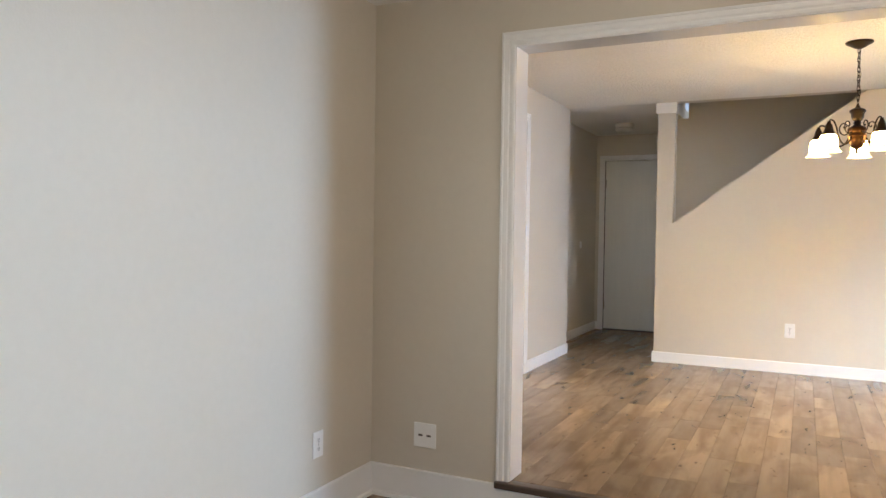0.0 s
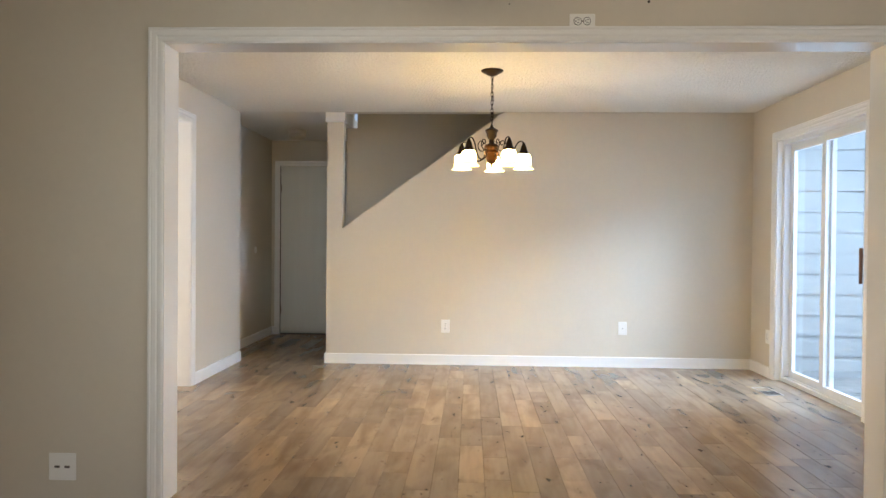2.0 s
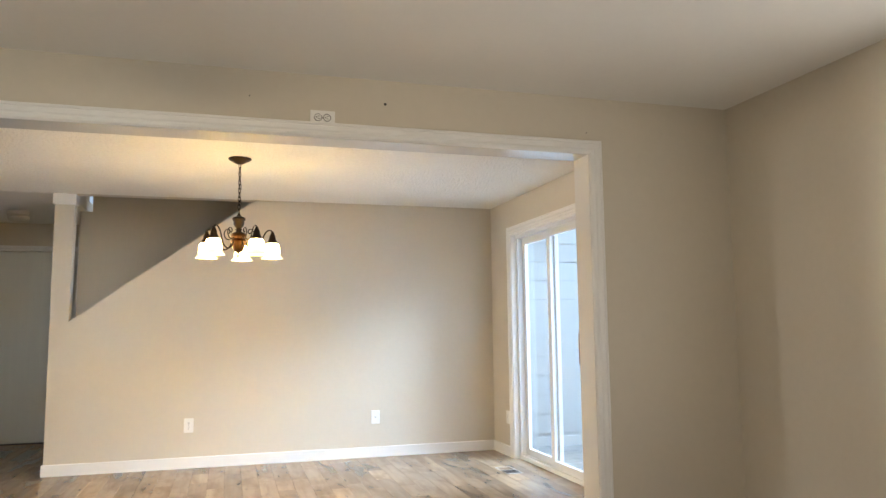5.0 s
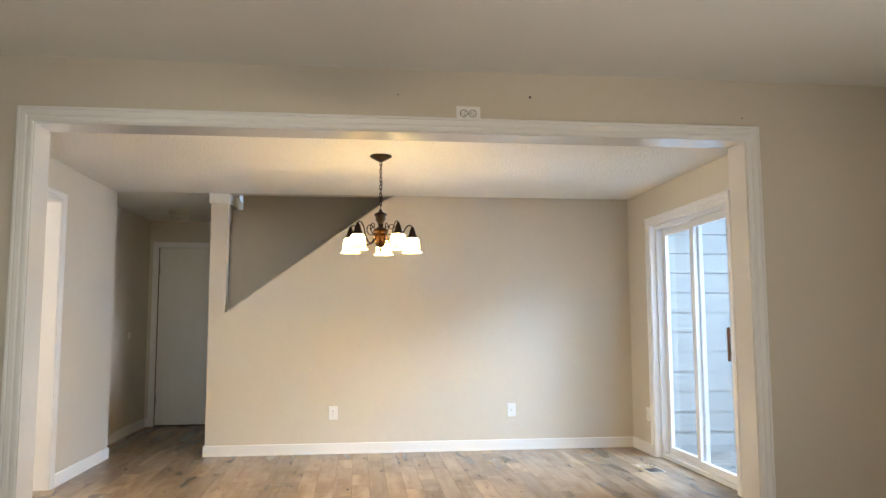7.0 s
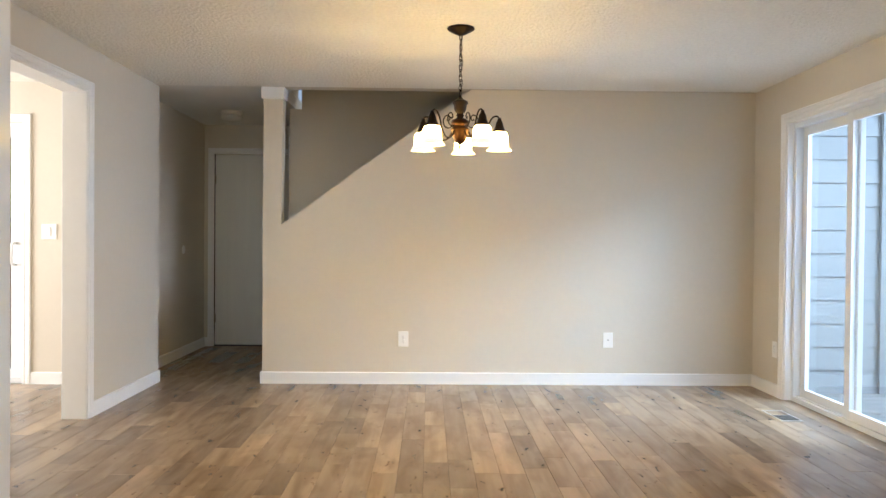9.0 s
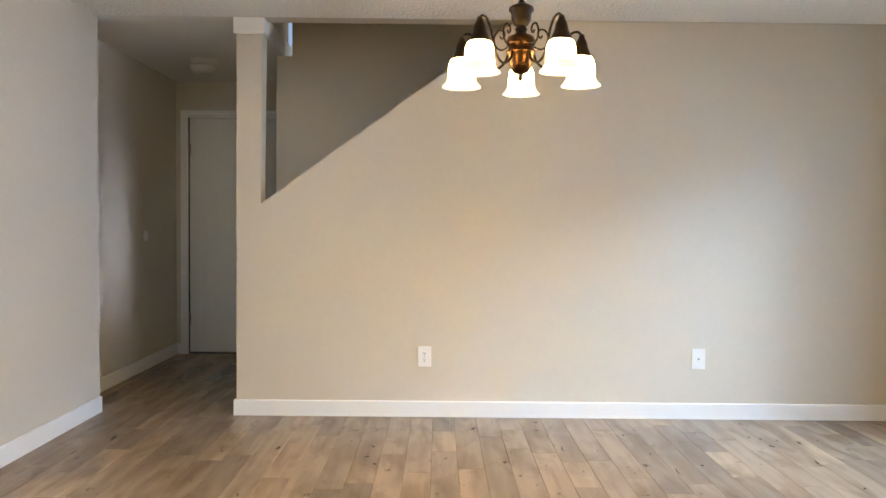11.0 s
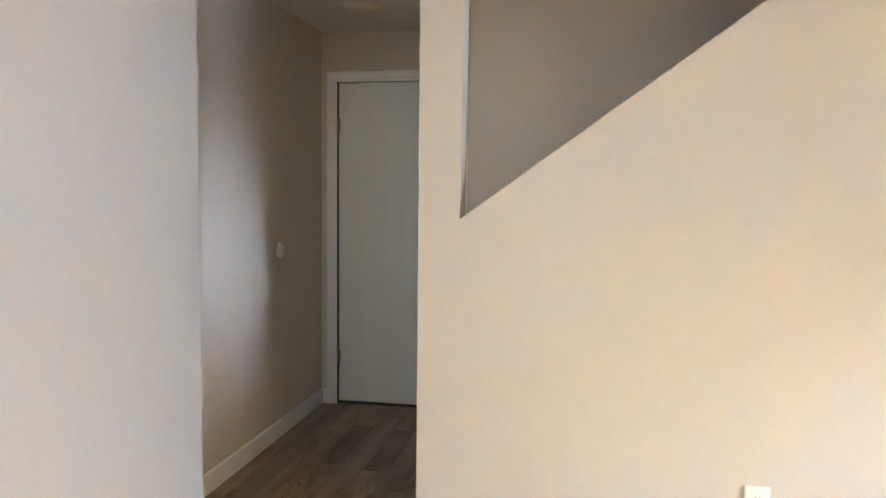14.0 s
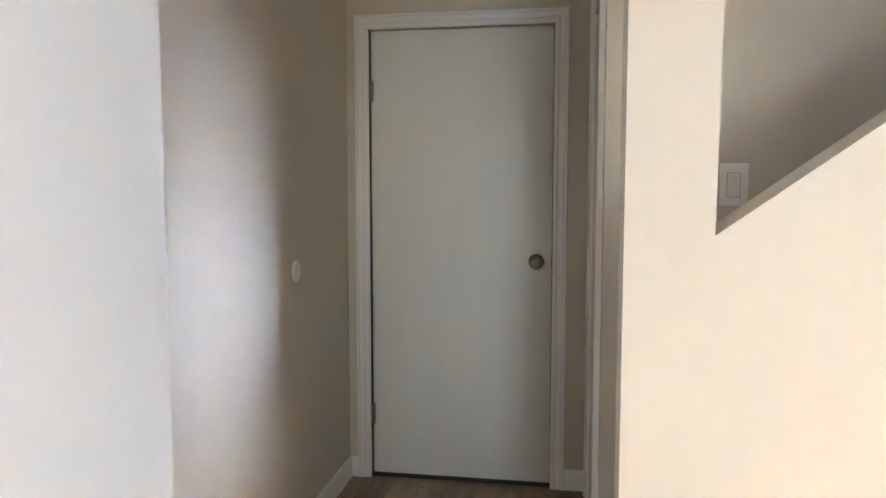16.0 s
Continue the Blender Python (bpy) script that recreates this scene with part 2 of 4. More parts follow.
def tube(points, radius, sides=10, closed=False):
    """A round bar along points; radius is one number or one for each point."""
    bm = bmesh.new()
    pts = [Vector(p) for p in points]
    n = len(pts)
    rad = [radius] * n if isinstance(radius, (int, float)) else radius
    rings = []
    up = Vector((0.123, 0.456, 0.88)).normalized()
    for i, p in enumerate(pts):
        a = pts[(i - 1) % n] if closed or i > 0 else p
        c = pts[(i + 1) % n] if closed or i < n - 1 else p
        d = (c - a).normalized()
        side = d.cross(up).normalized()
        up = side.cross(d).normalized()
        rings.append([bm.verts.new(p + rad[i] * (math.cos(2 * math.pi * k / sides) * side + math.sin(2 * math.pi * k / sides) * up)) for k in range(sides)])
    pairs = list(zip(rings, rings[1:]))
    if closed:
        pairs.append((rings[-1], rings[0]))
    for a, b in pairs:
        for k in range(sides):
            bm.faces.new((a[k], a[(k + 1) % sides], b[(k + 1) % sides], b[k]))
    if not closed:
        bm.faces.new(rings[0][::-1])
        bm.faces.new(rings[-1])
    return bm


def prism(outline, a, b, to3):
    """Extrudes a flat outline of (u, v) from depth a to depth b; to3(u, v, d) gives the place."""
    bm = bmesh.new()
    lo = [bm.verts.new(to3(u, v, a)) for u, v in outline]
    hi = [bm.verts.new(to3(u, v, b)) for u, v in outline]
    bm.faces.new(lo)
    bm.faces.new(hi[::-1])
    for i in range(len(outline)):
        j = (i + 1) % len(outline)
        bm.faces.new((lo[i], hi[i], hi[j], lo[j]))
    return bm


CASING_PROFILE = [(0.0, 0.0), (0.0, 0.009), (0.006, 0.012), (0.016, 0.012), (0.019, 0.009), (0.024, 0.009), (0.029, 0.014),
                  (0.044, 0.016), (0.048, 0.014), (0.052, 0.019), (0.059, 0.019), (0.062, 0.016), (0.062, 0.0)]


def casing(u0, u1, v0, v1, to3, profile=None):
    """A moulded frame round three sides of an opening; to3(u, v, d), d out of the wall."""
    bm = bmesh.new()
    rows = []
    for o, d in profile or CASING_PROFILE:
        rows.append([bm.verts.new(to3(u, v, d)) for u, v in ((u0 - o, v0), (u0 - o, v1 + o), (u1 + o, v1 + o), (u1 + o, v0))])
    for a, b in zip(rows, rows[1:]):
        for i in range(3):
            bm.faces.new((a[i], a[i + 1], b[i + 1], b[i]))
    bm.faces.new([r[0] for r in rows])
    bm.faces.new([r[3] for r in rows][::-1])
    return bm


def board(u0, u1, height, to3, z=0.0, depth=0.014):
    """A skirting board with an eased top edge, from u0 to u1 along a wall."""
    bm = bmesh.new()
    prof = [(0, 0), (depth, 0), (depth, height - 0.006), (depth - 0.002, height - 0.002), (depth - 0.006, height), (0, height)]
    a = [bm.verts.new(to3(u0, z + v, d)) for d, v in prof]
    b = [bm.verts.new(to3(u1, z + v, d)) for d, v in prof]
    bm.faces.new(a)
    bm.faces.new(b[::-1])
    for i in range(len(prof)):
        j = (i + 1) % len(prof)
        bm.faces.new((a[i], b[i], b[j], a[j]))
    return bm


def setting(name, bm, mat, label, category):
    return tagged(link(name, bm, mat), label, category, kind="structure")


# wall faces: u runs along the wall, v is height, d stands out of it into the room
def on_y(y, sign):
    return lambda u, v, d: (u, y + sign * d, v)


def on_x(x, sign):
    return lambda u, v, d: (x + sign * d, u, v)


# ---- the shell ----
H = 2.353            # dining and hall ceiling
LH = 2.285           # living ceiling
LF = -0.178          # living floor, one step down
XL, XR = -0.824, 3.944
YO0, YO1 = -3.655, -3.505   # wall with the wide opening
LXL, LXR = -0.722, 3.90
LY = -8.6
WINDOW_TOP = 2.0
OX0, OX1, OZ = 0.03, 3.11, 2.009
FY = 0.012          # face of the far dining wall

# far wall of the dining room, with the raking stair opening
far = prism([(0.013, 0), (4.12, 0), (4.12, H), (1.66, H), (0.155, 1.262), (0.166, H), (0.013, H)], FY, 0.122, lambda u, v, d: (u, d, v))
setting("wall_north", far, WALL, "greige painted wall with a raking stair opening", "wall")
# beam end block over the stair newel wall
blk = box(-0.002, 0.180, -0.006, 0.122, 2.258, H - 0.002, 0.003)
setting("trim", blk, TRIM, "white painted block capping the narrow stair wall", "trim")
# wall with the wide cased opening
bm = box(LXL - 0.25, OX0 - 0.012, YO0, YO1, LF, 2.6)
box(OX1 + 0.012, XR + 0.17, YO0, YO1, LF, 2.6, bm=bm)
box(OX0 - 0.012, OX1 + 0.012, YO0, YO1, OZ + 0.012, 2.6, bm=bm)
box(OX0 - 0.012, OX1 + 0.012, YO0 + 0.004, YO1, LF, -0.03, bm=bm)
wall_open = setting("wall_opening", bm, WALL, "greige painted wall with a wide cased opening", "wall")
jb = box(OX0 - 0.012, OX0 + 0.004, YO0 - 0.002, YO1 + 0.002, 0.0, OZ, 0.002)
box(OX1 - 0.004, OX1 + 0.012, YO0 - 0.002, YO1 + 0.002, 0.0, OZ, 0.002, bm=jb)
box(OX0 - 0.012, OX1 + 0.012, YO0 - 0.002, YO1 + 0.002, OZ - 0.004, OZ + 0.012, 0.002, bm=jb)
frame_open = setting("opening_trim", jb, TRIM_GLOSS, "glossy white jambs and head lining the wide opening", "trim")
part("casing", casing(OX0, OX1, 0.0, OZ, on_y(YO0, -1)), TRIM, frame_open)
part("casing", casing(OX0, OX1, 0.0, OZ, on_y(YO1, 1)), TRIM, frame_open)
# left wall of the dining room with the kitchen doorway
KD0, KD1, KDZ = -2.36, -1.16, 2.07
bm = box(-0.972, XL, KD1 + 0.01, 0.06, 0, 2.5)
box(-0.972, XL, YO1, KD0 - 0.01, 0, 2.5, bm=bm)
box(-0.972, XL, KD0 - 0.01, KD1 + 0.01, KDZ + 0.01, 2.5, bm=bm)
setting("wall_west", bm, WALL, "greige painted wall with the kitchen doorway", "wall")
jb = box(-0.974, XL + 0.002, KD1 - 0.006, KD1 + 0.01, 0, KDZ, 0.002)
box(-0.974, XL + 0.002, KD0 - 0.01, KD0 + 0.006, 0, KDZ, 0.002, bm=jb)
box(-0.974, XL + 0.002, KD0 - 0.01, KD1 + 0.01, KDZ - 0.006, KDZ + 0.01, 0.002, bm=jb)
kd = setting("kitchen_doorway_trim", jb, TRIM, "white jambs of the open kitchen doorway", "trim")
part("casing", casing(KD0, KD1, 0.0, KDZ, on_x(XL, 1)), TRIM, kd)
part("casing", casing(KD0, KD1, 0.0, KDZ, on_x(-0.972, -1)), TRIM, kd)
# right wall with the sliding door
SY0, SY1, SZ = -1.905, -0.51, 2.035
bm = box(XR, XR + 0.16, SY1, FY, -0.3, 2.5)
box(XR, XR + 0.16, YO1, SY0, -0.3, 2.5, bm=bm)
box(XR, XR + 0.16, SY0, SY1, SZ, 2.5, bm=bm)
box(XR, XR + 0.16, SY0, SY1, -0.3, -0.02, bm=bm)
setting("wall_east", bm, WALL, "greige painted wall round the sliding patio door", "wall")
# hall
HXL, HY, HXR = -1.06, 2.0, 0.03
setting("wall_hall_west", box(HXL - 0.12, HXL, 0.06, HY + 0.12, 0, 2.5), WALL, "greige painted hall wall", "wall")
setting("wall_hall_return", box(HXL - 0.12, -0.972, -0.06, 0.06, 0, 2.5), WALL, "short return of the hall wall", "wall")
DX0, DX1, DZ = -0.957, -0.134, 2.047
bm = box(HXL - 0.12, DX0, HY, HY + 0.12, 0, 2.5)
box(DX1, 0.15, HY, HY + 0.12, 0, 2.5, bm=bm)
box(DX0, DX1, HY, HY + 0.12, DZ, 2.5, bm=bm)
setting("wall_hall_north", bm, WALL, "greige painted wall round the hall door", "wall")
CY0, CY1, CZ = 1.12, 1.885, 2.047
bm = box(HXR, HXR + 0.11, 1.0, CY0, 0, H)
box(HXR, HXR + 0.11, CY1, HY, 0, H, bm=bm)
box(HXR, HXR + 0.11, CY0, CY1, CZ, H, bm=bm)
setting("wall_hall_east", bm, WALL, "greige painted hall wall with a closet door", "wall")
# stairwell
setting("wall_stair_back", box(HXR + 0.11, 4.12, 1.0, 1.11, 0, 4.8), WALL, "greige painted wall behind the stairs", "wall")
setting("wall_stair_front", box(0.09, 4.12, 0.0, 0.122, H + 0.002, 4.8), WALL, "upper greige wall of the stairwell", "wall")
setting("wall_stair_west", box(-0.03, 0.09, 0.0, 1.11, H + 0.12, 4.8), WALL, "upper greige end wall of the stairwell", "wall")
bm = box(4.0, 4.12, 0.122, 1.0, 0, 3.66)
box(4.0, 4.12, 0.122, 1.0, 4.28, 4.8, bm=bm)
box(4.0, 4.12, 0.54, 1.0, 3.66, 4.28, bm=bm)
box(4.0, 4.12, 0.122, 0.18, 3.66, 4.28, bm=bm)
setting("wall_stair_east", bm, WALL, "greige end wall of the stairwell below an upper window opening", "wall")
setting("ceiling_stair", box(-0.03, 4.12, 0.0, 1.11, 4.8, 4.9), CEILING_SMOOTH, "white stairwell ceiling", "ceiling")
bm = bmesh.new()
for i in range(13):
    box(0.30 + i * 0.255, 0.30 + (i + 1) * 0.255 + 0.02, 0.112, 0.998, max(0.0, i * 0.186 - 0.25), (i + 1) * 0.186, 0.006, bm=bm)
setting("stairs", bm, CARPET, "carpeted straight flight of stairs", "stairs")
# ceilings
setting("ceiling_dining", box(XL - 0.15, XR + 0.16, YO1, 0.0, H, H + 0.12), CEILING_ROUGH, "white ceiling with a coarse knockdown texture", "ceiling")
setting("ceiling_hall", box(HXL - 0.12, 0.088, 0.0, HY + 0.12, H, H + 0.12), CEILING_SMOOTH, "white hall ceiling", "ceiling")
setting("ceiling_living", box(LXL - 0.25, LXR + 0.25, LY - 0.2, YO0, LH, LH + 0.12), CEILING_SMOOTH, "white living room ceiling", "ceiling")
# living room walls, with unseen window openings added to let the daylight lamps in
VY0, VY1 = -7.9, -6.42
bm = box(LXL - 0.15, LXL, VY1, YO0, LF, LH)
box(LXL - 0.15, LXL, LY, VY0, LF, LH, bm=bm)
box(LXL - 0.15, LXL, VY0, VY1, WINDOW_TOP, LH, bm=bm)
box(LXL - 0.15, LXL, VY0, VY1, LF, 0.1, bm=bm)
setting("wall_living_west", bm, WALL, "greige painted living room wall with an unseen window opening", "wall")
WY0, WY1, WZ = -7.3, -4.95, WINDOW_TOP
bm = box(LXR, LXR + 0.2, WY1, YO0, LF, LH)
box(LXR, LXR + 0.2, LY, WY0, LF, LH, bm=bm)
box(LXR, LXR + 0.2, WY0, WY1, WZ, LH, bm=bm)
box(LXR, LXR + 0.2, WY0, WY1, LF, 0.0, bm=bm)
setting("wall_living_east", bm, WALL, "greige painted living room wall with an unseen window opening", "wall")
bm = box(LXL - 0.15, 0.0, LY - 0.15, LY, LF, LH)
box(2.4, LXR + 0.2, LY - 0.15, LY, LF, LH, bm=bm)
box(0.0, 2.4, LY - 0.15, LY, LF, 0.25, bm=bm)
box(0.0, 2.4, LY - 0.15, LY, 1.95, LH, bm=bm)
setting("wall_living_south", bm, WALL, "greige painted living room wall with an unseen window opening", "wall")
setting("floor_living", box(LXL - 0.15, LXR + 0.2, LY - 0.15, YO0 + 0.003, LF - 0.1, LF - 0.014), DARK, "dark subfloor of the living room", "floor")
# kitchen beyond the doorway
KX, KY0, KY1 = -4.4, -3.6, -0.06
GX0, GX1, GZ = -3.55, -1.83, 2.04
bm = box(GX1, -0.972, KY1, KY1 + 0.12, 0, 2.5)
box(KX, GX0, KY1, KY1 + 0.12, 0, 2.5, bm=bm)
box(GX0, GX1, KY1, KY1 + 0.12, GZ, 2.5, bm=bm)
setting("wall_kitchen_north", bm, WALL, "cream lit kitchen wall beside a glazed patio door", "wall")
# the window opening is out of view, cut to hold the kitchen lamp
bm = box(KX - 0.12, KX, KY0, -2.6, 0, 2.5)
box(KX - 0.12, KX, -0.7, KY1 + 0.12, 0, 2.5, bm=bm)
box(KX - 0.12, KX, -2.6, -0.7, 0, 0.9, bm=bm)
box(KX - 0.12, KX, -2.6, -0.7, 2.1, 2.5, bm=bm)
setting("wall_kitchen_west", bm, WALL, "plain kitchen wall with an unseen window opening", "wall")
setting("wall_kitchen_south", box(KX - 0.12, LXL - 0.25, KY0 - 0.12, KY0, 0, 2.5), WALL, "plain kitchen wall", "wall")
setting("ceiling_kitchen", box(KX - 0.12, -0.972, KY0, KY1 + 0.12, H, H + 0.12), CEILING_SMOOTH, "white kitchen ceiling", "ceiling")
# subfloor under the boards
setting("floor_base", box(KX - 0.12, XR + 0.16, YO0 + 0.02, HY + 0.12, -0.12, -0.016), DARK, "dark subfloor under the boards", "floor")

# skirting boards
BH = 0.094
for nm, bmx in (
    ("baseboard", board(-0.001, XR, BH, on_y(FY, -1))),
    ("baseboard", board(FY, 0.122, BH, on_x(0.013, -1))),
    ("baseboard", board(KD1 + 0.062, 0.06, BH, on_x(XL, 1))),
    ("baseboard", board(YO1, KD0 - 0.062, BH, on_x(XL, 1))),
    ("baseboard", board(SY1 + 0.062, FY - 0.014, BH, on_x(XR, -1))),
    ("baseboard", board(YO1, SY0 - 0.062, BH, on_x(XR, -1))),
    ("baseboard", board(0.06, HY, BH, on_x(HXL, 1))),
    ("baseboard", board(DX1 + 0.062, HXR - 0.014, BH, on_y(HY, -1))),
    ("baseboard", board(HXL + 0.014, DX0 - 0.062, BH, on_y(HY, -1))),
    ("baseboard", board(1.0, CY0 - 0.062, BH, on_x(HXR, -1))),
    ("baseboard", board(XL, OX0 - 0.062, BH, on_y(YO1, 1))),
    ("baseboard", board(OX1 + 0.062, XR, BH, on_y(YO1, 1))),
    ("baseboard", board(LXL, OX0 - 0.062, 0.162, on_y(YO0, -1), LF)),
    ("baseboard", board(OX0 - 0.062, OX1 + 0.062, 0.140, on_y(YO0, -1), LF)),
    ("baseboard", board(OX1 + 0.062, LXR, 0.185, on_y(YO0, -1), LF)),
    ("baseboard", board(LY, YO0 - 0.014, 0.162, on_x(LXL, 1), LF)),
    ("baseboard", board(LY, YO0 - 0.014, 0.185, on_x(LXR, -1), LF)),
    ("baseboard", board(GX1 + 0.062, -0.972, BH, on_y(KY1, -1))),
    ("baseboard", board(KD1 + 0.062, KY1 - 0.014, BH, on_x(-0.972, -1))),
):
    setting(nm, bmx, TRIM, "white painted wooden skirting board", "baseboard")
for bmx in (board(LXL + 0.014, LXR - 0.014, 0.022, on_y(YO0 - 0.014, -1), LF + 0.004), board(LY, YO0 - 0.028, 0.022, on_x(LXL + 0.014, 1), LF + 0.004),
            board(LY, YO0 - 0.028, 0.022, on_x(LXR - 0.014, -1), LF + 0.004)):
    setting("trim", bmx, TRIM, "small white shoe moulding along the skirting", "trim")
# dark nosing at the edge of the raised floor
setting("step_nosing", box(OX0 - 0.066, OX1 + 0.066, YO0 - 0.034, YO0 + 0.03, -0.032, 0.002, 0.008), NOSING, "dark stained wooden nosing on the step edge", "step")

# ---- doors ----


def hall_door():
    d = tagged(empty("door_1", (DX0 + DX1) / 2, HY + 0.03, 0), "closed flat white door with a round nickel knob", "door", kind="structure")
    o = d.matrix_world.inverted()

    def add(name, bm, mat, label="", parent=d, smooth=False):
        bm.transform(o)
        return part(name, bm, mat, parent, label, smooth)

    add("door_leaf", box(DX0 + 0.004, DX1 - 0.004, HY + 0.026, HY + 0.062, 0.014, DZ - 0.004, 0.0015), DOOR_PAINT)
    # near-black lining and back sheet put shade into the gap round the leaf
    jb = box(DX0 - 0.001, DX0 + 0.001, HY + 0.001, HY + 0.11, 0, DZ)
    box(DX1 - 0.001, DX1 + 0.001, HY + 0.001, HY + 0.11, 0, DZ, bm=jb)
    box(DX0, DX1, HY + 0.066, HY + 0.11, 0, DZ, bm=jb)
    add("door_stop", jb, DARK)
    add("casing", casing(DX0 + 0.001, DX1 - 0.001, 0.0, DZ - 0.002, on_y(HY, -1)), TRIM)
    # near-black strip paints the shade in the gap under the leaf
    add("threshold", box(DX0, DX1, HY + 0.01, HY + 0.1, 0.0, 0.010, 0.003), DARK, "near-black strip for the shaded gap under the door")
    for z in (0.300, 1.775):
        bm = tube([(DX0 + 0.009, HY + 0.002, z - 0.046), (DX0 + 0.009, HY + 0.002, z + 0.046)], 0.010, 10)
        box(DX0 + 0.002, DX0 + 0.014, HY + 0.002, HY + 0.025, z - 0.044, z + 0.044, bm=bm)
        add("hinge", bm, HINGE, "worn steel butt hinge")
    kb = lathe([(0, 0), (0.033, 0), (0.034, 0.004), (0.030, 0.009), (0.014, 0.012), (0.012, 0.028), (0.020, 0.036), (0.027, 0.046),
                (0.028, 0.054), (0.024, 0.061), (0.012, 0.064), (0, 0.0635)], 28)
    kb.transform(pose(-0.205, HY + 0.026, 1.02, 90))
    add("knob", kb, STEEL, "round brushed nickel knob", smooth=True)
    add("latch_plate", box(DX1 - 0.006, DX1 + 0.003, HY + 0.012, HY + 0.022, 0.99, 1.05, 0.001), HINGE)
    return d


hall_door()


def closet_door():
    d = tagged(empty("door_2", HXR + 0.04, (CY0 + CY1) / 2, 0), "closed plain white closet door under the stairs", "door", kind="structure")
    o = d.matrix_world.inverted()
    for name, bm in (("door_leaf", box(HXR + 0.03, HXR + 0.065, CY0 + 0.004, CY1 - 0.004, 0.012, CZ - 0.004, 0.0015)),
                     ("casing", casing(CY0 + 0.001, CY1 - 0.001, 0.0, CZ - 0.002, on_x(HXR, -1)))):
        bm.transform(o)
        part(name, bm, TRIM if name == "casing" else DOOR_PAINT, d)


closet_door()


def leaf_frame(y0, y1, z0, z1, x0, x1, w):
    bm = box(x0, x1, y0, y0 + w, z0, z1, 0.003)
    box(x0, x1, y1 - w, y1, z0, z1, 0.003, bm=bm)
    box(x0, x1, y0 + w, y1 - w, z1 - w, z1, 0.003, bm=bm)
    box(x0, x1, y0 + w, y1 - w, z0, z0 + w, 0.003, bm=bm)
    return bm


def pane(name, bm, parent):
    ob = part(name, bm, GLASS, parent, "clear glass")
    ob.visible_shadow = False
    return ob


def patio_door():
    d = tagged(empty("door_3", XR + 0.08, (SY0 + SY1) / 2, 0), "white vinyl sliding glass patio door with a brown pull", "sliding door", kind="structure")
    o = d.matrix_world.inverted()

    def add(name, bm, mat, parent=d, label=""):
        bm.transform(o)
        return part(name, bm, mat, parent, label)

    jb = box(XR - 0.002, XR + 0.162, SY1 - 0.012, SY1 + 0.002, 0, SZ, 0.002)
    box(XR - 0.002, XR + 0.162, SY0 - 0.002, SY0 + 0.012, 0, SZ, 0.002, bm=jb)
    box(XR - 0.002, XR + 0.162, SY0 - 0.002, SY1 + 0.002, SZ - 0.012, SZ + 0.002, 0.002, bm=jb)
    add("jamb", jb, TRIM)
    # outer vinyl frame with two tracks
    tr = leaf_frame(SY0 + 0.012, SY1 - 0.012, 0.0, SZ - 0.012, XR + 0.045, XR + 0.150, 0.034)
    for dx in (0.072, 0.112):
        box(XR + dx - 0.003, XR + dx + 0.003, SY0 + 0.046, SY1 - 0.046, 0.034, 0.046, bm=tr)
    add("frame", tr, VINYL)
    fixed = add("fixed_panel", leaf_frame(-1.262, SY1 - 0.046, 0.036, SZ - 0.046, XR + 0.098, XR + 0.132, 0.062), VINYL)
    slide = add("sliding_panel", leaf_frame(SY0 + 0.046, -1.186, 0.036, SZ - 0.046, XR + 0.054, XR + 0.090, 0.062), VINYL)
    for par, y0, y1, x in ((fixed, -1.21, SY1 - 0.10, XR + 0.115), (slide, SY0 + 0.10, -1.24, XR + 0.072)):
        bm = box(x - 0.003, x + 0.003, y0, y1, 0.09, SZ - 0.10)
        bm.transform(o)
        pane("pane", bm, par)
    hb = box(XR + 0.012, XR + 0.030, -1.826, -1.802, 0.895, 1.135, 0.006)
    add("pull_handle", hb, PULL, slide, "dark brown wooden bar pull")
    for z in (0.95, 1.08):
        add("standoff", tube([(XR + 0.028, -1.814, z), (XR + 0.056, -1.814, z)], 0.007), BRONZE, slide)
    add("casing", casing(SY0, SY1, 0.0, SZ, on_x(XR, -1)), TRIM)
    add("latch", box(XR + 0.040, XR + 0.052, SY1 - 0.052, SY1 - 0.034, 0.98, 1.03, 0.003), VINYL)


patio_door()


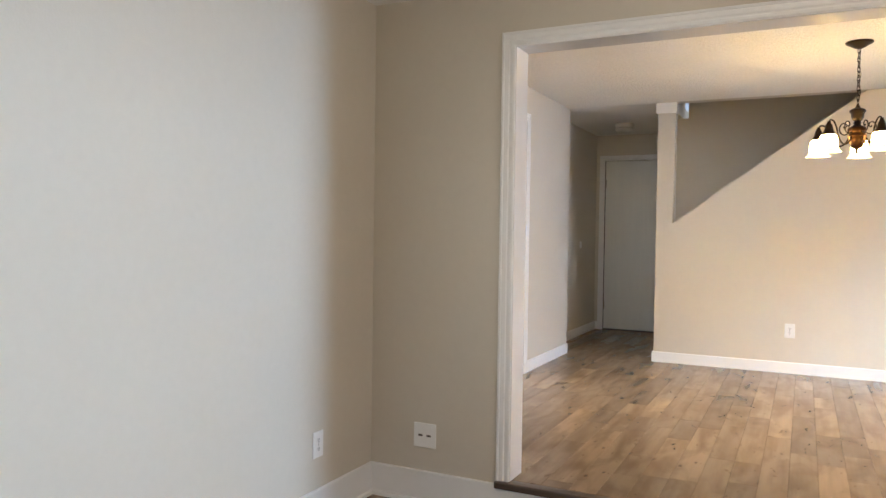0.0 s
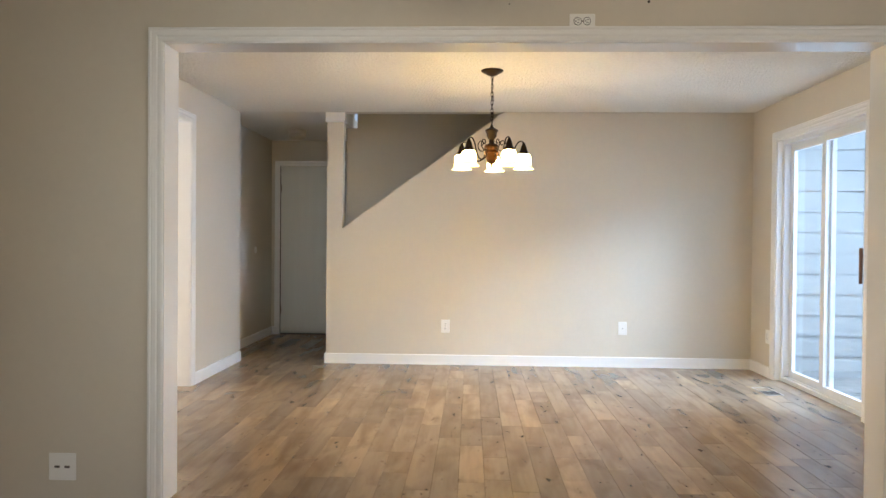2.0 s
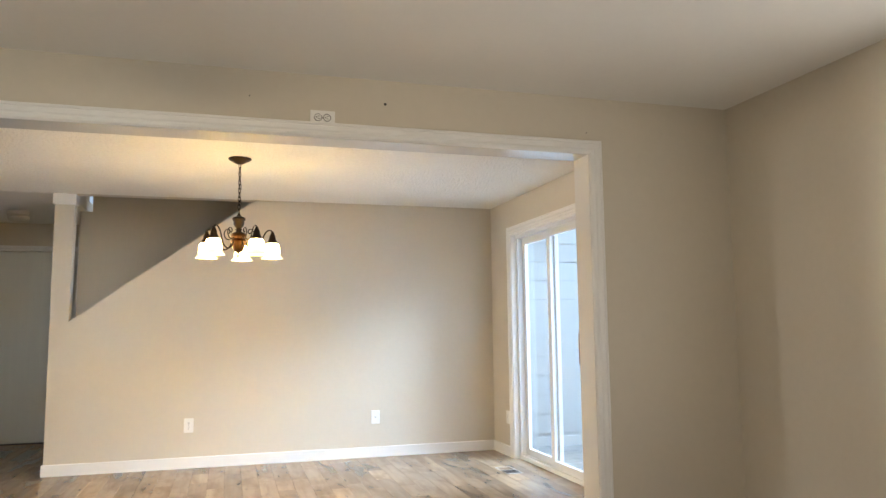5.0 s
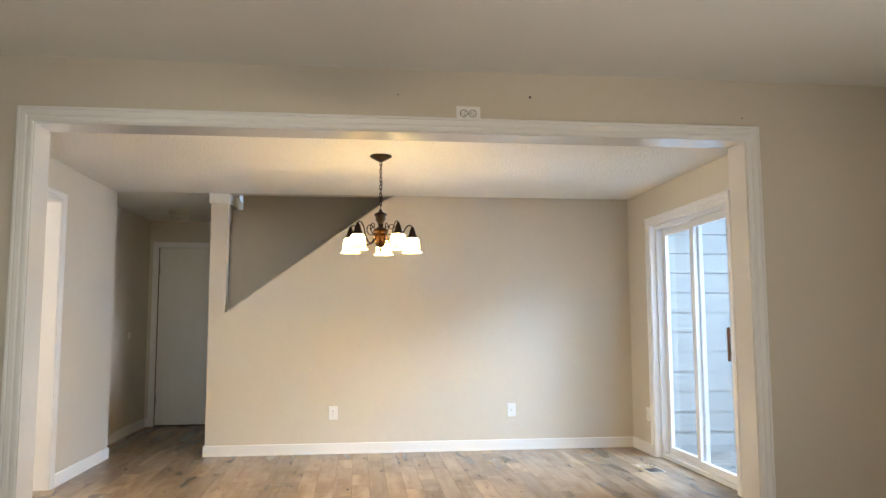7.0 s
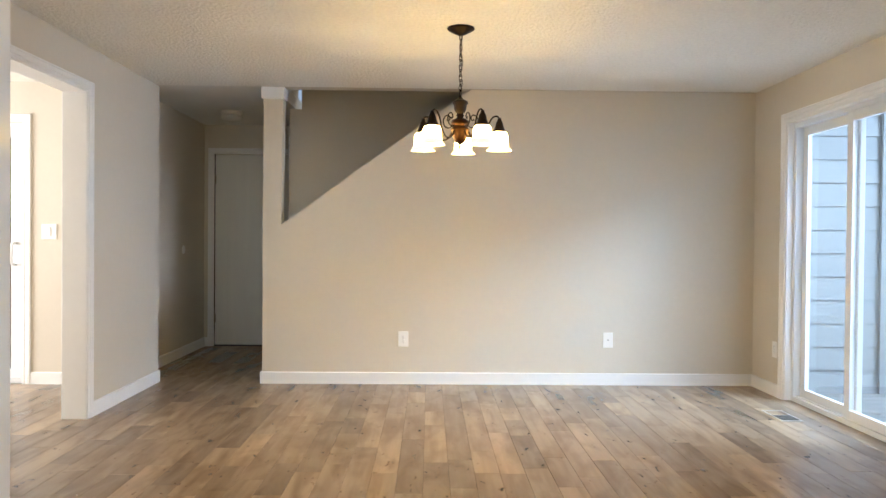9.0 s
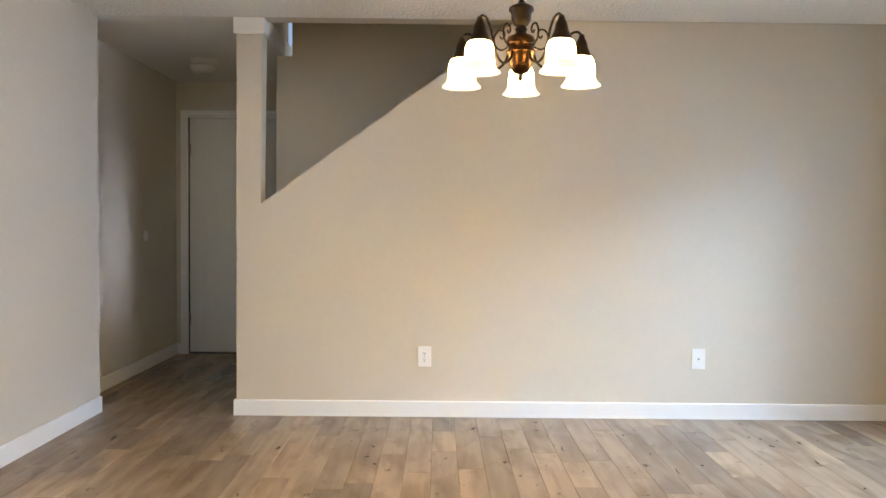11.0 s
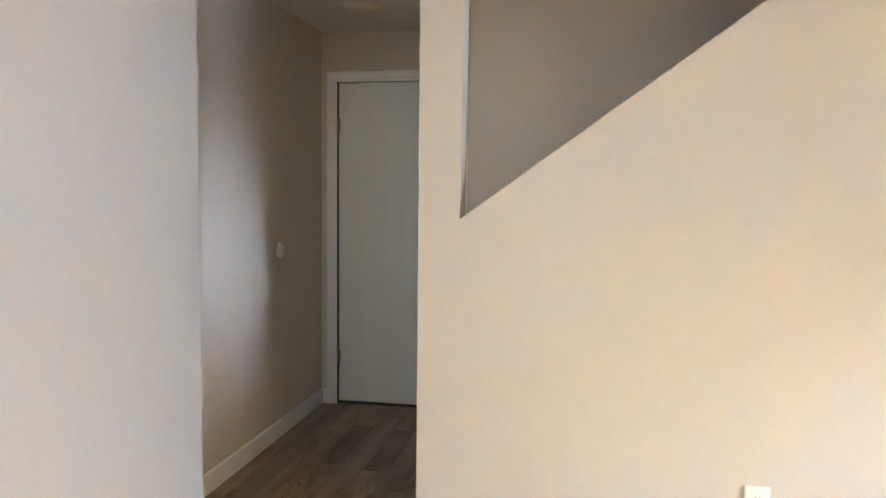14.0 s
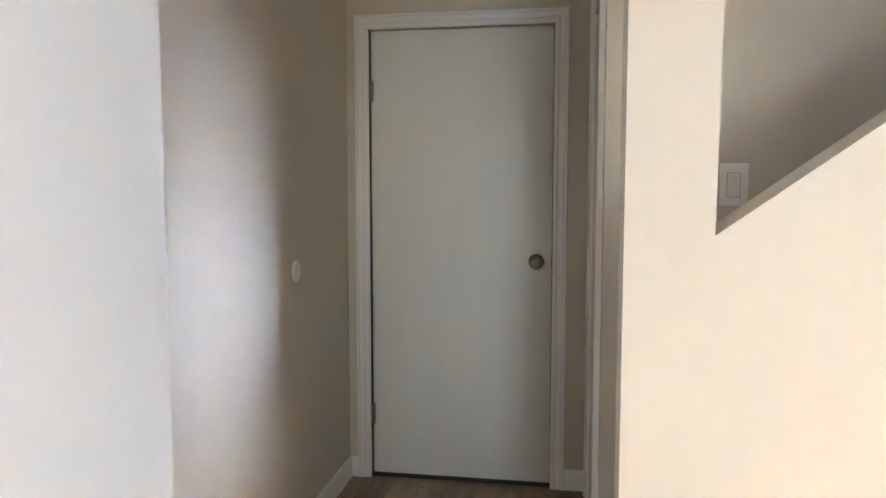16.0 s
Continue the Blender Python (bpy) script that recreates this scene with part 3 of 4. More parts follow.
def kitchen_glass_door():
    d = tagged(empty("door_4", (GX0 + GX1) / 2, KY1 + 0.06, 0), "white framed glass kitchen door with a white pull", "sliding door", kind="structure")
    o = d.matrix_world.inverted()
    turn = lambda x, y, z: (y, x, z)

    def add(name, bm, mat, parent=d):
        for v in bm.verts:
            v.co = Vector(turn(*v.co))
        bm.transform(o)
        return part(name, bm, mat, parent)

    add("frame", leaf_frame(GX0, GX1, 0.0, GZ, KY1 + 0.02, KY1 + 0.11, 0.035), VINYL)
    leaf = add("sliding_panel", leaf_frame(-2.72, GX1 - 0.036, 0.036, GZ - 0.036, KY1 + 0.03, KY1 + 0.06, 0.075), VINYL)
    leaf2 = add("fixed_panel", leaf_frame(GX0 + 0.036, -2.64, 0.036, GZ - 0.036, KY1 + 0.07, KY1 + 0.10, 0.075), VINYL)
    for par, a, b, y in ((leaf, -2.65, GX1 - 0.105, KY1 + 0.045), (leaf2, GX0 + 0.105, -2.71, KY1 + 0.085)):
        bm = box(y - 0.003, y + 0.003, a, b, 0.105, GZ - 0.105)
        for v in bm.verts:
            v.co = Vector(turn(*v.co))
        bm.transform(o)
        pane("pane", bm, par)
    hx = GX1 - 0.075
    hb = tube([(KY1 + 0.03, hx, 0.93), (KY1 - 0.02, hx, 0.935), (KY1 - 0.03, hx, 0.96), (KY1 - 0.03, hx, 1.07), (KY1 - 0.02, hx, 1.095), (KY1 + 0.03, hx, 1.10)], 0.011, 8)
    add("pull_handle", hb, VINYL, leaf)
    add("casing", casing(GX0, GX1, 0.0, GZ, lambda u, v, dd: (KY1 - dd, u, v)), TRIM)


kitchen_glass_door()

# ---- chandelier ----


def chandelier():
    c = tagged(empty("chandelier", 1.504, -1.656, H), "lit five-arm bronze chandelier with white bell glass shades", "chandelier")
    Z = H

    def P(pairs):
        return [(r, z - Z) for r, z in pairs]

    part("canopy", lathe(P([(0, H), (0.077, H), (0.078, 2.347), (0.070, 2.340), (0.050, 2.330), (0.030, 2.318), (0.012, 2.311), (0, 2.309)]), 36), BRONZE, c, smooth=True)
    link_pts = []
    for i in range(20):
        a = 2 * math.pi * i / 20
        link_pts.append((0.0085 * math.cos(a), 0, 0.0165 * math.sin(a) + (0.004 if math.sin(a) > 0 else -0.004)))
    lm = None
    n = 12
    for i in range(n):
        z = 2.300 - Z - i * (2.300 - 1.985) / (n - 1)
        if lm is None:
            lob = part("chain_link", tube(link_pts, 0.0022, 6, True), BRONZE, c, smooth=True)
            lm = lob.data
        else:
            lob = new("chain_link", lm)
            lob.parent = c
        lob.matrix_local = pose(0, 0, z, 0, 0, 25 + 90 * (i % 2))
    cord = [(0.006 * math.sin(i * 1.1) + 0.014 * math.sin(math.pi * i / 16) * (i / 16), 0.007 * math.cos(i * 1.1), 2.31 - Z - i * 0.335 / 16) for i in range(17)]
    part("cord", tube(cord, 0.0018, 6), BRONZE, c, smooth=True)
    part("upper_stem", lathe(P([(0, 1.976), (0.006, 1.974), (0.010, 1.962), (0.018, 1.951), (0.036, 1.943), (0.045, 1.936), (0.045, 1.926), (0.037, 1.917),
                                (0.035, 1.893), (0.026, 1.876), (0.016, 1.868), (0.023, 1.860), (0.017, 1.850), (0.024, 1.842), (0.047, 1.832), (0, 1.831)]), 32), BRONZE, c, smooth=True)
    part("lower_body", lathe(P([(0, 1.8325), (0.046, 1.832), (0.053, 1.818), (0.051, 1.803), (0.045, 1.789), (0.053, 1.783), (0.053, 1.774), (0.047, 1.768), (0.044, 1.748),
                                (0.036, 1.722), (0.028, 1.706), (0.014, 1.700), (0, 1.699)]), 32), COPPER, c, "rubbed copper vase body", smooth=True)
    part("finial", lathe(P([(0, 1.700), (0.012, 1.699), (0.006, 1.693), (0.010, 1.687), (0.008, 1.680), (0.003, 1.672), (0, 1.671)]), 20), BRONZE, c, smooth=True)
    R = 0.232

    def bend(ctrl, steps=5):
        out = []
        pts = [Vector((r, 0, z - Z)) for r, z in ctrl]
        for i in range(len(pts) - 1):
            p0, p1, p2, p3 = pts[max(i - 1, 0)], pts[i], pts[i + 1], pts[min(i + 2, len(pts) - 1)]
            for k in range(steps):
                t = k / steps
                out.append(0.5 * ((2 * p1) + (p2 - p0) * t + (2 * p0 - 5 * p1 + 4 * p2 - p3) * t * t + (3 * p1 - p0 - 3 * p2 + p3) * t ** 3))
        return out + [pts[-1]]

    arm_pts = bend([(0.047, 1.782), (0.062, 1.745), (0.095, 1.724), (0.130, 1.735), (0.155, 1.775), (0.172, 1.825), (0.195, 1.858), (0.220, 1.863), (R, 1.848)])
    scroll = bend([(0.048, 1.800), (0.075, 1.792), (0.098, 1.808), (0.104, 1.838), (0.090, 1.862), (0.070, 1.862), (0.063, 1.845), (0.073, 1.833), (0.081, 1.842)])
    cap = P([(0, 1.856), (0.009, 1.855), (0.012, 1.842), (0.020, 1.826), (0.024, 1.805), (0.033, 1.786), (0.036, 1.772), (0.033, 1.770), (0, 1.778)])
    bell = [(0.028, 1.776), (0.040, 1.770), (0.047, 1.756), (0.0500, 1.736), (0.0505, 1.712), (0.0525, 1.701)]
    rim = [(0.0525, 1.7005), (0.054, 1.696), (0.057, 1.689), (0.060, 1.683), (0.068, 1.674), (0.073, 1.668)]
    bell, rim = (P(c + [(r - 0.0028, z + 0.0006) for r, z in c[::-1]]) for c in (bell, rim))
    bulb = P([(0, 1.775), (0.012, 1.770), (0.013, 1.752), (0.020, 1.735), (0.027, 1.712), (0.025, 1.692), (0.014, 1.679), (0, 1.676)])
    meshes = {}
    for i in range(5):
        ang = 83 - 72 * i
        for name, make, mat, label, off in (("arm", lambda: tube(arm_pts, 0.0048, 10), BRONZE, "", 0), ("scroll", lambda: tube(scroll, 0.0036, 8), BRONZE, "", 0),
                                            ("shade_cap", lambda: lathe(cap, 24), BRONZE, "", R), ("shade", lambda: lathe(bell, 36), SHADE, "glowing white frosted bell glass", R),
                                            ("shade_rim", lambda: lathe(rim, 36), SHADE_RIM, "dimmer cream flared rim", R),
                                            ("bulb", lambda: lathe(bulb, 16), LIT_BULB, "lit warm bulb", R)):
            if name not in meshes:
                ob = part(name, make(), mat, c, label, True)
                meshes[name] = ob.data
            else:
                ob = tagged(new(name, meshes[name]), label)
                ob.parent = c
            a = radians(ang)
            ob.matrix_local = pose(off * math.cos(a), off * math.sin(a), 0, 0, 0, ang)


chandelier()

# ---- ceiling fan ----


def ceiling_fan():
    f = tagged(empty("ceiling_fan", 1.558, -5.471, LH), "ceiling fan with reddish cherry blades and a small lit bowl", "ceiling fan")
    zb = 2.085 - LH
    part("mount", lathe([(0, 0), (0.075, 0), (0.078, -0.01), (0.07, -0.04), (0.045, -0.055), (0, -0.056)], 32), BRONZE, f, smooth=True)
    part("motor", lathe([(0, -0.05), (0.05, -0.055), (0.10, -0.075), (0.125, -0.10), (0.128, -0.14), (0.11, -0.165), (0.07, -0.178), (0.06, -0.205), (0, -0.206)], 36), BRONZE, f, smooth=True)
    part("light_bowl", lathe([(0.062, -0.205), (0.092, -0.214), (0.090, -0.235), (0.068, -0.258), (0.03, -0.270), (0, -0.272)], 32), FAN_BOWL, f, "small lit frosted bowl", smooth=True)
    outline = [(0.19, -0.050), (0.22, -0.057), (0.44, -0.064), (0.628, -0.067), (0.637, -0.065), (0.641, -0.059), (0.639, -0.048), (0.641, -0.034), (0.648, -0.020), (0.658, -0.008), (0.662, 0.0),
               (0.658, 0.008), (0.648, 0.020), (0.641, 0.034), (0.639, 0.048), (0.641, 0.059), (0.637, 0.065), (0.628, 0.067), (0.44, 0.064), (0.22, 0.057), (0.19, 0.050)]
    bl = prism(outline, -0.003, 0.003, lambda u, v, d: (u, v, d))
    bmesh.ops.bevel(bl, geom=[e for e in bl.edges if abs(e.verts[0].co.z - e.verts[1].co.z) < 1e-5], offset=0.0012, segments=1, affect="EDGES")
    br = prism([(0.09, -0.015), (0.16, -0.02), (0.20, -0.042), (0.24, -0.042), (0.255, 0.0), (0.24, 0.042), (0.20, 0.042), (0.16, 0.02), (0.09, 0.015)], 0.0035, 0.008, lambda u, v, d: (u, v, d))
    blade = part("blade", bl, CHERRY, f, "reddish cherry blade with an ogee tip")
    brack = part("blade_bracket", br, BRONZE, f)
    for i in range(5):
        if i:
            a = tagged(new("blade", blade.data), "reddish cherry blade with an ogee tip")
            b = new("blade_bracket", brack.data)
            a.parent = b.parent = f
        else:
            a, b = blade, brack
        for ob in (a, b):
            ob.matrix_local = pose(0, 0, zb, 0, 0, 27.4 + 72 * i) @ pose(0, 0, 0, 3)
    part("pull_chain", tube([(-0.008, 0.01, -0.262), (-0.008, 0.012, -0.342)], 0.0015, 6), COPPER, f)
    fob = part("fob", lathe([(0, -0.292), (0.004, -0.293), (0.007, -0.305), (0.0085, -0.325), (0.0085, -0.337), (0, -0.338)], 14), FOB, f, "yellow wooden pull fob", smooth=True)
    fob.location = (-0.008, 0.012, -0.046)
    tip = part("fob_tip", lathe([(0, -0.336), (0.009, -0.337), (0.010, -0.345), (0.007, -0.352), (0, -0.353)], 14), BRONZE, f, smooth=True)
    tip.location = (-0.008, 0.012, -0.046)


ceiling_fan()

# ---- plates on the walls ----


def plate(name, m, w, h, label, category, holes="duplex", turned=False, group=""):
    """A wall plate: local x along the wall, z up, -y out of the wall."""
    t = tagged(empty(name, 0, 0, 0), label, category, group)
    t.matrix_world = m
    part("cover", box(-w / 2, w / 2, -0.006, 0.0, -h / 2, h / 2, 0.0028), PLASTIC, t)
    if holes == "duplex":
        for s in (-1, 1):
            px, pz = (s * 0.0195, 0) if turned else (0, s * 0.0195)
            rc = part("receptacle", lathe([(0, 0.0078), (0.0135, 0.0078), (0.0145, 0.0065), (0.0145, 0.004), (0, 0.004)], 20), PLASTIC, t)
            rc.matrix_local = pose(px, 0, pz, 90)
            if turned:
                rg = part("receptacle_gap", lathe([(0.0146, 0.0066), (0.0172, 0.0066), (0.0172, 0.004), (0.0146, 0.004)], 20), DARK, t)
                rg.matrix_local = pose(px, 0, pz, 90)
            bm = bmesh.new()
            for dx, dz, sx, sz in ((-0.0058, 0.003, 0.0026, 0.0085), (0.0058, 0.003, 0.0026, 0.0075), (0, -0.0072, 0.0050, 0.0050)):
                if turned:
                    dx, dz, sx, sz = dz, dx, sz, sx
                box(px + dx - sx / 2, px + dx + sx / 2, -0.0084, -0.0070, pz + dz - sz / 2, pz + dz + sz / 2, bm=bm)
            part("slots", bm, DARK, t)
        part("screw", box(-0.003, 0.003, -0.0072, -0.005, -0.003, 0.003, 0.001), STEEL, t)
    elif holes == "rocker":
        part("rocker_gap", box(-0.0188, 0.0188, -0.0064, -0.005, -0.0353, 0.0353), HINGE, t)
        part("surround", box(-0.0175, 0.0175, -0.0075, -0.005, -0.034, 0.034, 0.0012), PLASTIC, t)
        rk = part("rocker", box(-0.0145, 0.0145, -0.0125, -0.006, -0.030, 0.030, 0.0015), PLASTIC, t)
        rk.matrix_local = pose(0, 0, 0, 4)
    elif holes == "toggle":
        part("slot", box(-0.006, 0.006, -0.0068, -0.005, -0.013, 0.013), DARK, t)
        part("toggle", box(-0.0045, 0.0045, -0.018, -0.005, 0.0, 0.011, 0.002), PLASTIC, t)
        for z in (-0.03, 0.03):
            part("screw", box(-0.0025, 0.0025, -0.0072, -0.005, z - 0.0025, z + 0.0025, 0.001), STEEL, t)
    elif holes == "jacks":
        for px in (-0.0225, 0.0225):
            part("jack", box(px - 0.012, px + 0.012, -0.0085, -0.005, -0.005, 0.005, 0.001), HINGE, t)
            part("jack_slot", box(px - 0.009, px + 0.009, -0.0092, -0.0080, -0.002, 0.002), DARK, t)
    elif holes == "coax":
        cx = part("connector", lathe([(0, 0.012), (0.004, 0.012), (0.0045, 0.006), (0.006, 0.006), (0.006, 0.004), (0, 0.004)], 12), STEEL, t)
        cx.matrix_local = pose(0, 0, 0, 90)
    return t


SOUTH, WEST_FACE, EAST_FACE = 0, 90, -90     # faces -y, +x, -x
plate("power_outlet", pose(1.134, FY - 0.001, 0.361), 0.080, 0.122, "white duplex power outlet low on the dining wall", "outlet", group="dining wall outlets")
plate("power_outlet", pose(2.773, FY - 0.001, 0.361), 0.080, 0.122, "white wall plate with a single jack on the dining wall", "outlet", "coax", group="dining wall outlets")
plate("cable_plate", pose(-0.412, YO0 - 0.001, 0.158), 0.122, 0.120, "square white double plate with two dark jacks", "outlet", "jacks")
plate("power_outlet", pose(1.828, YO0 - 0.001, 2.094), 0.108, 0.064, "white sideways outlet above the wide opening", "outlet", turned=True)
plate("power_outlet", pose(LXL + 0.001, -4.115, 0.187, 0, 0, WEST_FACE), 0.076, 0.120, "white power outlet on the living room wall", "outlet")
plate("light_switch", pose(XR - 0.001, -2.050, 1.16, 0, 0, EAST_FACE), 0.076, 0.120, "white light switch beside the patio door", "light switch", "rocker")
plate("power_outlet", pose(XR - 0.001, -2.058, 0.345, 0, 0, EAST_FACE), 0.076, 0.120, "white power outlet beside the patio door", "outlet")
plate("power_outlet", pose(XR - 0.001, -0.372, 0.350, 0, 0, EAST_FACE), 0.076, 0.120, "white power outlet in the corner by the patio door", "outlet")
plate("light_switch", pose(-1.628, KY1 - 0.001, 1.19), 0.116, 0.120, "white double light switch on the cream kitchen wall", "light switch", "rocker")
plate("light_switch", pose(0.392, 0.999, 1.349), 0.080, 0.122, "white rocker switch on the stair wall", "light switch", "rocker")

# round bumper on the hall wall
st = tagged(empty("wall_bumper", HXL, 1.338, 1.035, 90), "round white door bumper disc on the hall wall", "door stop")
ob = part("disc", lathe([(0, 0.008), (0.030, 0.008), (0.038, 0.006), (0.041, 0.003), (0.041, 0), (0, 0)], 32), PLASTIC, st, smooth=True)
ob.matrix_local = pose(0, 0, 0, 90)
# hall ceiling light
hl = tagged(empty("ceiling_light", -0.545, 1.150, H), "unlit round white flush ceiling light in the hall", "ceiling light")
part("base", lathe([(0, 0), (0.098, 0), (0.100, -0.004), (0.100, -0.034), (0.094, -0.040), (0.085, -0.040), (0, -0.040)], 40), LAMP_WHITE, hl, smooth=False)
part("dome", lathe([(0.088, -0.041), (0.097, -0.052), (0.095, -0.070), (0.080, -0.088), (0.05, -0.098), (0, -0.102)], 40), LAMP_WHITE, hl, "white glass dome", smooth=True)
# floor register
vt = tagged(empty("floor_vent", 3.69, -1.005, 0.0008), "tan metal floor vent with a dark grille", "floor vent")
fr = box(-0.068, -0.060, -0.150, 0.150, 0.0, 0.004, 0.0012)
box(0.060, 0.068, -0.150, 0.150, 0.0, 0.004, 0.0012, bm=fr)
for y0, y1 in ((-0.150, -0.133), (0.006, 0.014), (0.142, 0.150)):
    box(-0.060, 0.060, y0, y1, 0.0, 0.004, 0.0012, bm=fr)
part("frame", fr, VENT, vt)
part("grille_opening", box(-0.060, 0.060, -0.133, 0.006, 0.0006, 0.0022), DARK, vt)
sl = None
for i in range(9):
    if sl is None:
        so = part("slat", box(-0.056, 0.056, -0.0025, 0.0025, 0.0045, 0.0062), GRILLE, vt)
        sl = so.data
    else:
        so = new("slat", sl)
        so.parent = vt
    so.location = (0, -0.122 + i * 0.0145, 0)
# nail holes left above the opening
for x, z, r in ((2.107, 2.177, 0.006), (1.52, 2.170, 0.003), (3.10, 2.110, 0.003)):
    nh = lathe([(0, 0.002), (r * 0.6, 0.0018), (r, 0.0004), (r, 0), (0, 0)], 10)
    nh.transform(pose(x, YO0 - 0.0005, z, 90))
    tagged(link("wall_anchor", nh, DARK), "small dark screw hole in the painted wall", "screw hole")

# ---- outside ----
deck_z = -0.10


def exterior():
    wall = setting("exterior_wall", box(4.104, 5.10, 0.215, 0.33, -0.45, 2.7), SIDING, "pale grey lap siding of the house wing", "exterior wall")
    lap = None
    for i in range(13):
        z = 0.095 - 0.195 + i * 0.195
        if lap is None:
            bm = prism([(0.0, 0.0)] + [(-0.017, 0.0), (-0.006, 0.189), (0.0, 0.188)], 4.106, 5.10, lambda u, v, d: (d, u, v))
            lo = part("siding_board", bm, SIDING, wall)
            lap = lo.data
        else:
            lo = new("siding_board", lap)
            lo.parent = wall
        lo.location = (0, 0.215, z)
    part("corner_board", box(5.09, 5.21, 0.180, 0.345, -0.45, 2.7, 0.004), SIDING, wall)
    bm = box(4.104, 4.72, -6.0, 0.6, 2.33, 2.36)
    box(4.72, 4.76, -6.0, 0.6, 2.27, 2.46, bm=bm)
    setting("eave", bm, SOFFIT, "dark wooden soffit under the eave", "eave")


exterior()
dk = tagged(empty("deck", 6, -2, deck_z), "weathered grey deck boards outside the patio door", "deck", kind="structure")
bmd = None
for i in range(46):
    if bmd is None:
        ob = part("deck_board", box(-1.89, 3.0, 0, 0.134, -0.03, 0, 0.004, seg=1), DECK, dk)
        bmd = ob.data
    else:
        ob = new("deck_board", bmd)
        ob.parent = dk
    ob.location = (0, -4.2 + i * 0.14, 0)
for lx, ly, turn_z, size in ((4.633, -0.546, 20, 0.055), (4.722, -0.568, 110, 0.06), (4.415, -1.038, 65, 0.065)):
    outline = [(-0.5, 0), (-0.3, -0.22), (0.0, -0.3), (0.3, -0.2), (0.55, 0), (0.3, 0.2), (0.0, 0.3), (-0.3, 0.22)]
    bm = prism(outline, 0.0, 0.03, lambda u, v, d: (u * size, v * size, (d + 0.9 * v * v + 0.25 * u * u) * size))
    dl = tagged(link("dry_leaf", bm, DRY_LEAF), "curled brown fallen leaf on the grey deck", "leaf", "fallen leaves on the deck")
    dl.matrix_world = pose(lx, ly, deck_z, 0, 0, turn_z)
dk2 = tagged(empty("deck", -4, 2, -0.08), "weathered grey deck boards behind the kitchen", "deck", kind="structure")
bmd = None
for i in range(28):
    if bmd is None:
        ob = part("deck_board", box(-4.0, 2.8, 0, 0.134, -0.03, 0, 0.004, seg=1), DECK, dk2)
        bmd = ob.data
    else:
        ob = new("deck_board", bmd)
        ob.parent = dk2
    ob.location = (0, -1.93 + i * 0.14, 0)
FENCE = material("cedar_fence", (0.22, 0.11, 0.06), 0.8, grain=0.15, stain=0.12, spread=0.12, stretch=(4, 4, 0.4))
fn = tagged(empty("fence", -4.5, 3.95, -0.45), "brown wooden board fence behind the deck", "fence")
fm = None
for i in range(40):
    if fm is None:
        ob = part("fence_board", box(0, 0.135, 0, 0.02, 0, 1.28, 0.003, seg=1), FENCE, fn)
        fm = ob.data
    else:
        ob = new("fence_board", fm)
        ob.parent = fn
    ob.location = (-4 + i * 0.14, 0, 0)
for z in (0.25, 1.0):
    part("rail", box(-4, 1.6, 0.02, 0.06, z, z + 0.09), FENCE, fn)
bm = bmesh.new()
bmesh.ops.create_grid(bm, x_segments=24, y_segments=24, size=400)
for v in bm.verts:
    v.co.z = -0.45
setting("ground", bm, GRASS, "green lawn reaching away from the house", "ground")


def tree(x, y, height, spread, seed):
    rg = random.Random(seed)
    t = tagged(empty("tree", x, y, -0.45), "broadleaf tree with a sunlit yellow-green crown", "tree", "trees behind the house")
    bm = tube([(0, 0, -0.2), (0.05, 0.02, height * 0.25), (-0.04, 0.06, height * 0.5), (0.05, 0.0, height * 0.9)], [0.16, 0.12, 0.09, 0.03], 10)
    tips = []
    for i in range(11):
        a, z = i * 2.4 + rg.random(), height * (0.22 + 0.06 * i)
        ln = spread * rg.uniform(0.5, 1.0) * (1 - 0.04 * i)
        end = Vector((math.cos(a) * ln, math.sin(a) * ln, z + ln * 0.5))
        mid = Vector((math.cos(a) * ln * 0.5, math.sin(a) * ln * 0.5, z + ln * 0.15))
        join(bm, tube([(0, 0, z), mid, end], [0.05, 0.035, 0.012], 6))
        tips += [mid.lerp(end, q) for q in (0.2, 0.6, 1.0)]
    part("trunk", bm, BARK, t, smooth=True)
    verts, faces = [], []
    for tip in tips:
        for _ in range(150):
            d = Vector((rg.gauss(0, 1), rg.gauss(0, 1), rg.gauss(0, 0.8))) * spread * 0.17
            p = tip + d
            n = Vector((rg.uniform(-1, 1), rg.uniform(-1, 1), rg.uniform(0.1, 1))).normalized()
            s = n.orthogonal().normalized() * rg.uniform(0.05, 0.10)
            q = n.cross(s) * 0.6
            k = len(verts)
            verts += [p - s, p - q, p + s, p + q]
            faces.append((k, k + 1, k + 2, k + 3))
    me = bpy.data.meshes.new("crown")
    me.from_pydata([tuple(v) for v in verts], [], faces)
    me.materials.append(LEAF)
    ob = new("crown", me)
    ob.parent = t


for x, y, hh, sp, sd in ((-5.4, 6.0, 5.5, 1.9, 1), (-3.4, 7.2, 6.0, 2.0, 2), (-7.5, 8.5, 6.5, 2.2, 3), (8.5, 6.0, 5.0, 1.8, 4), (10.5, 8.5, 6.0, 2.2, 5), (7.4, 9.0, 5.0, 2.0, 6)):
    tree(x, y, hh, sp, sd)
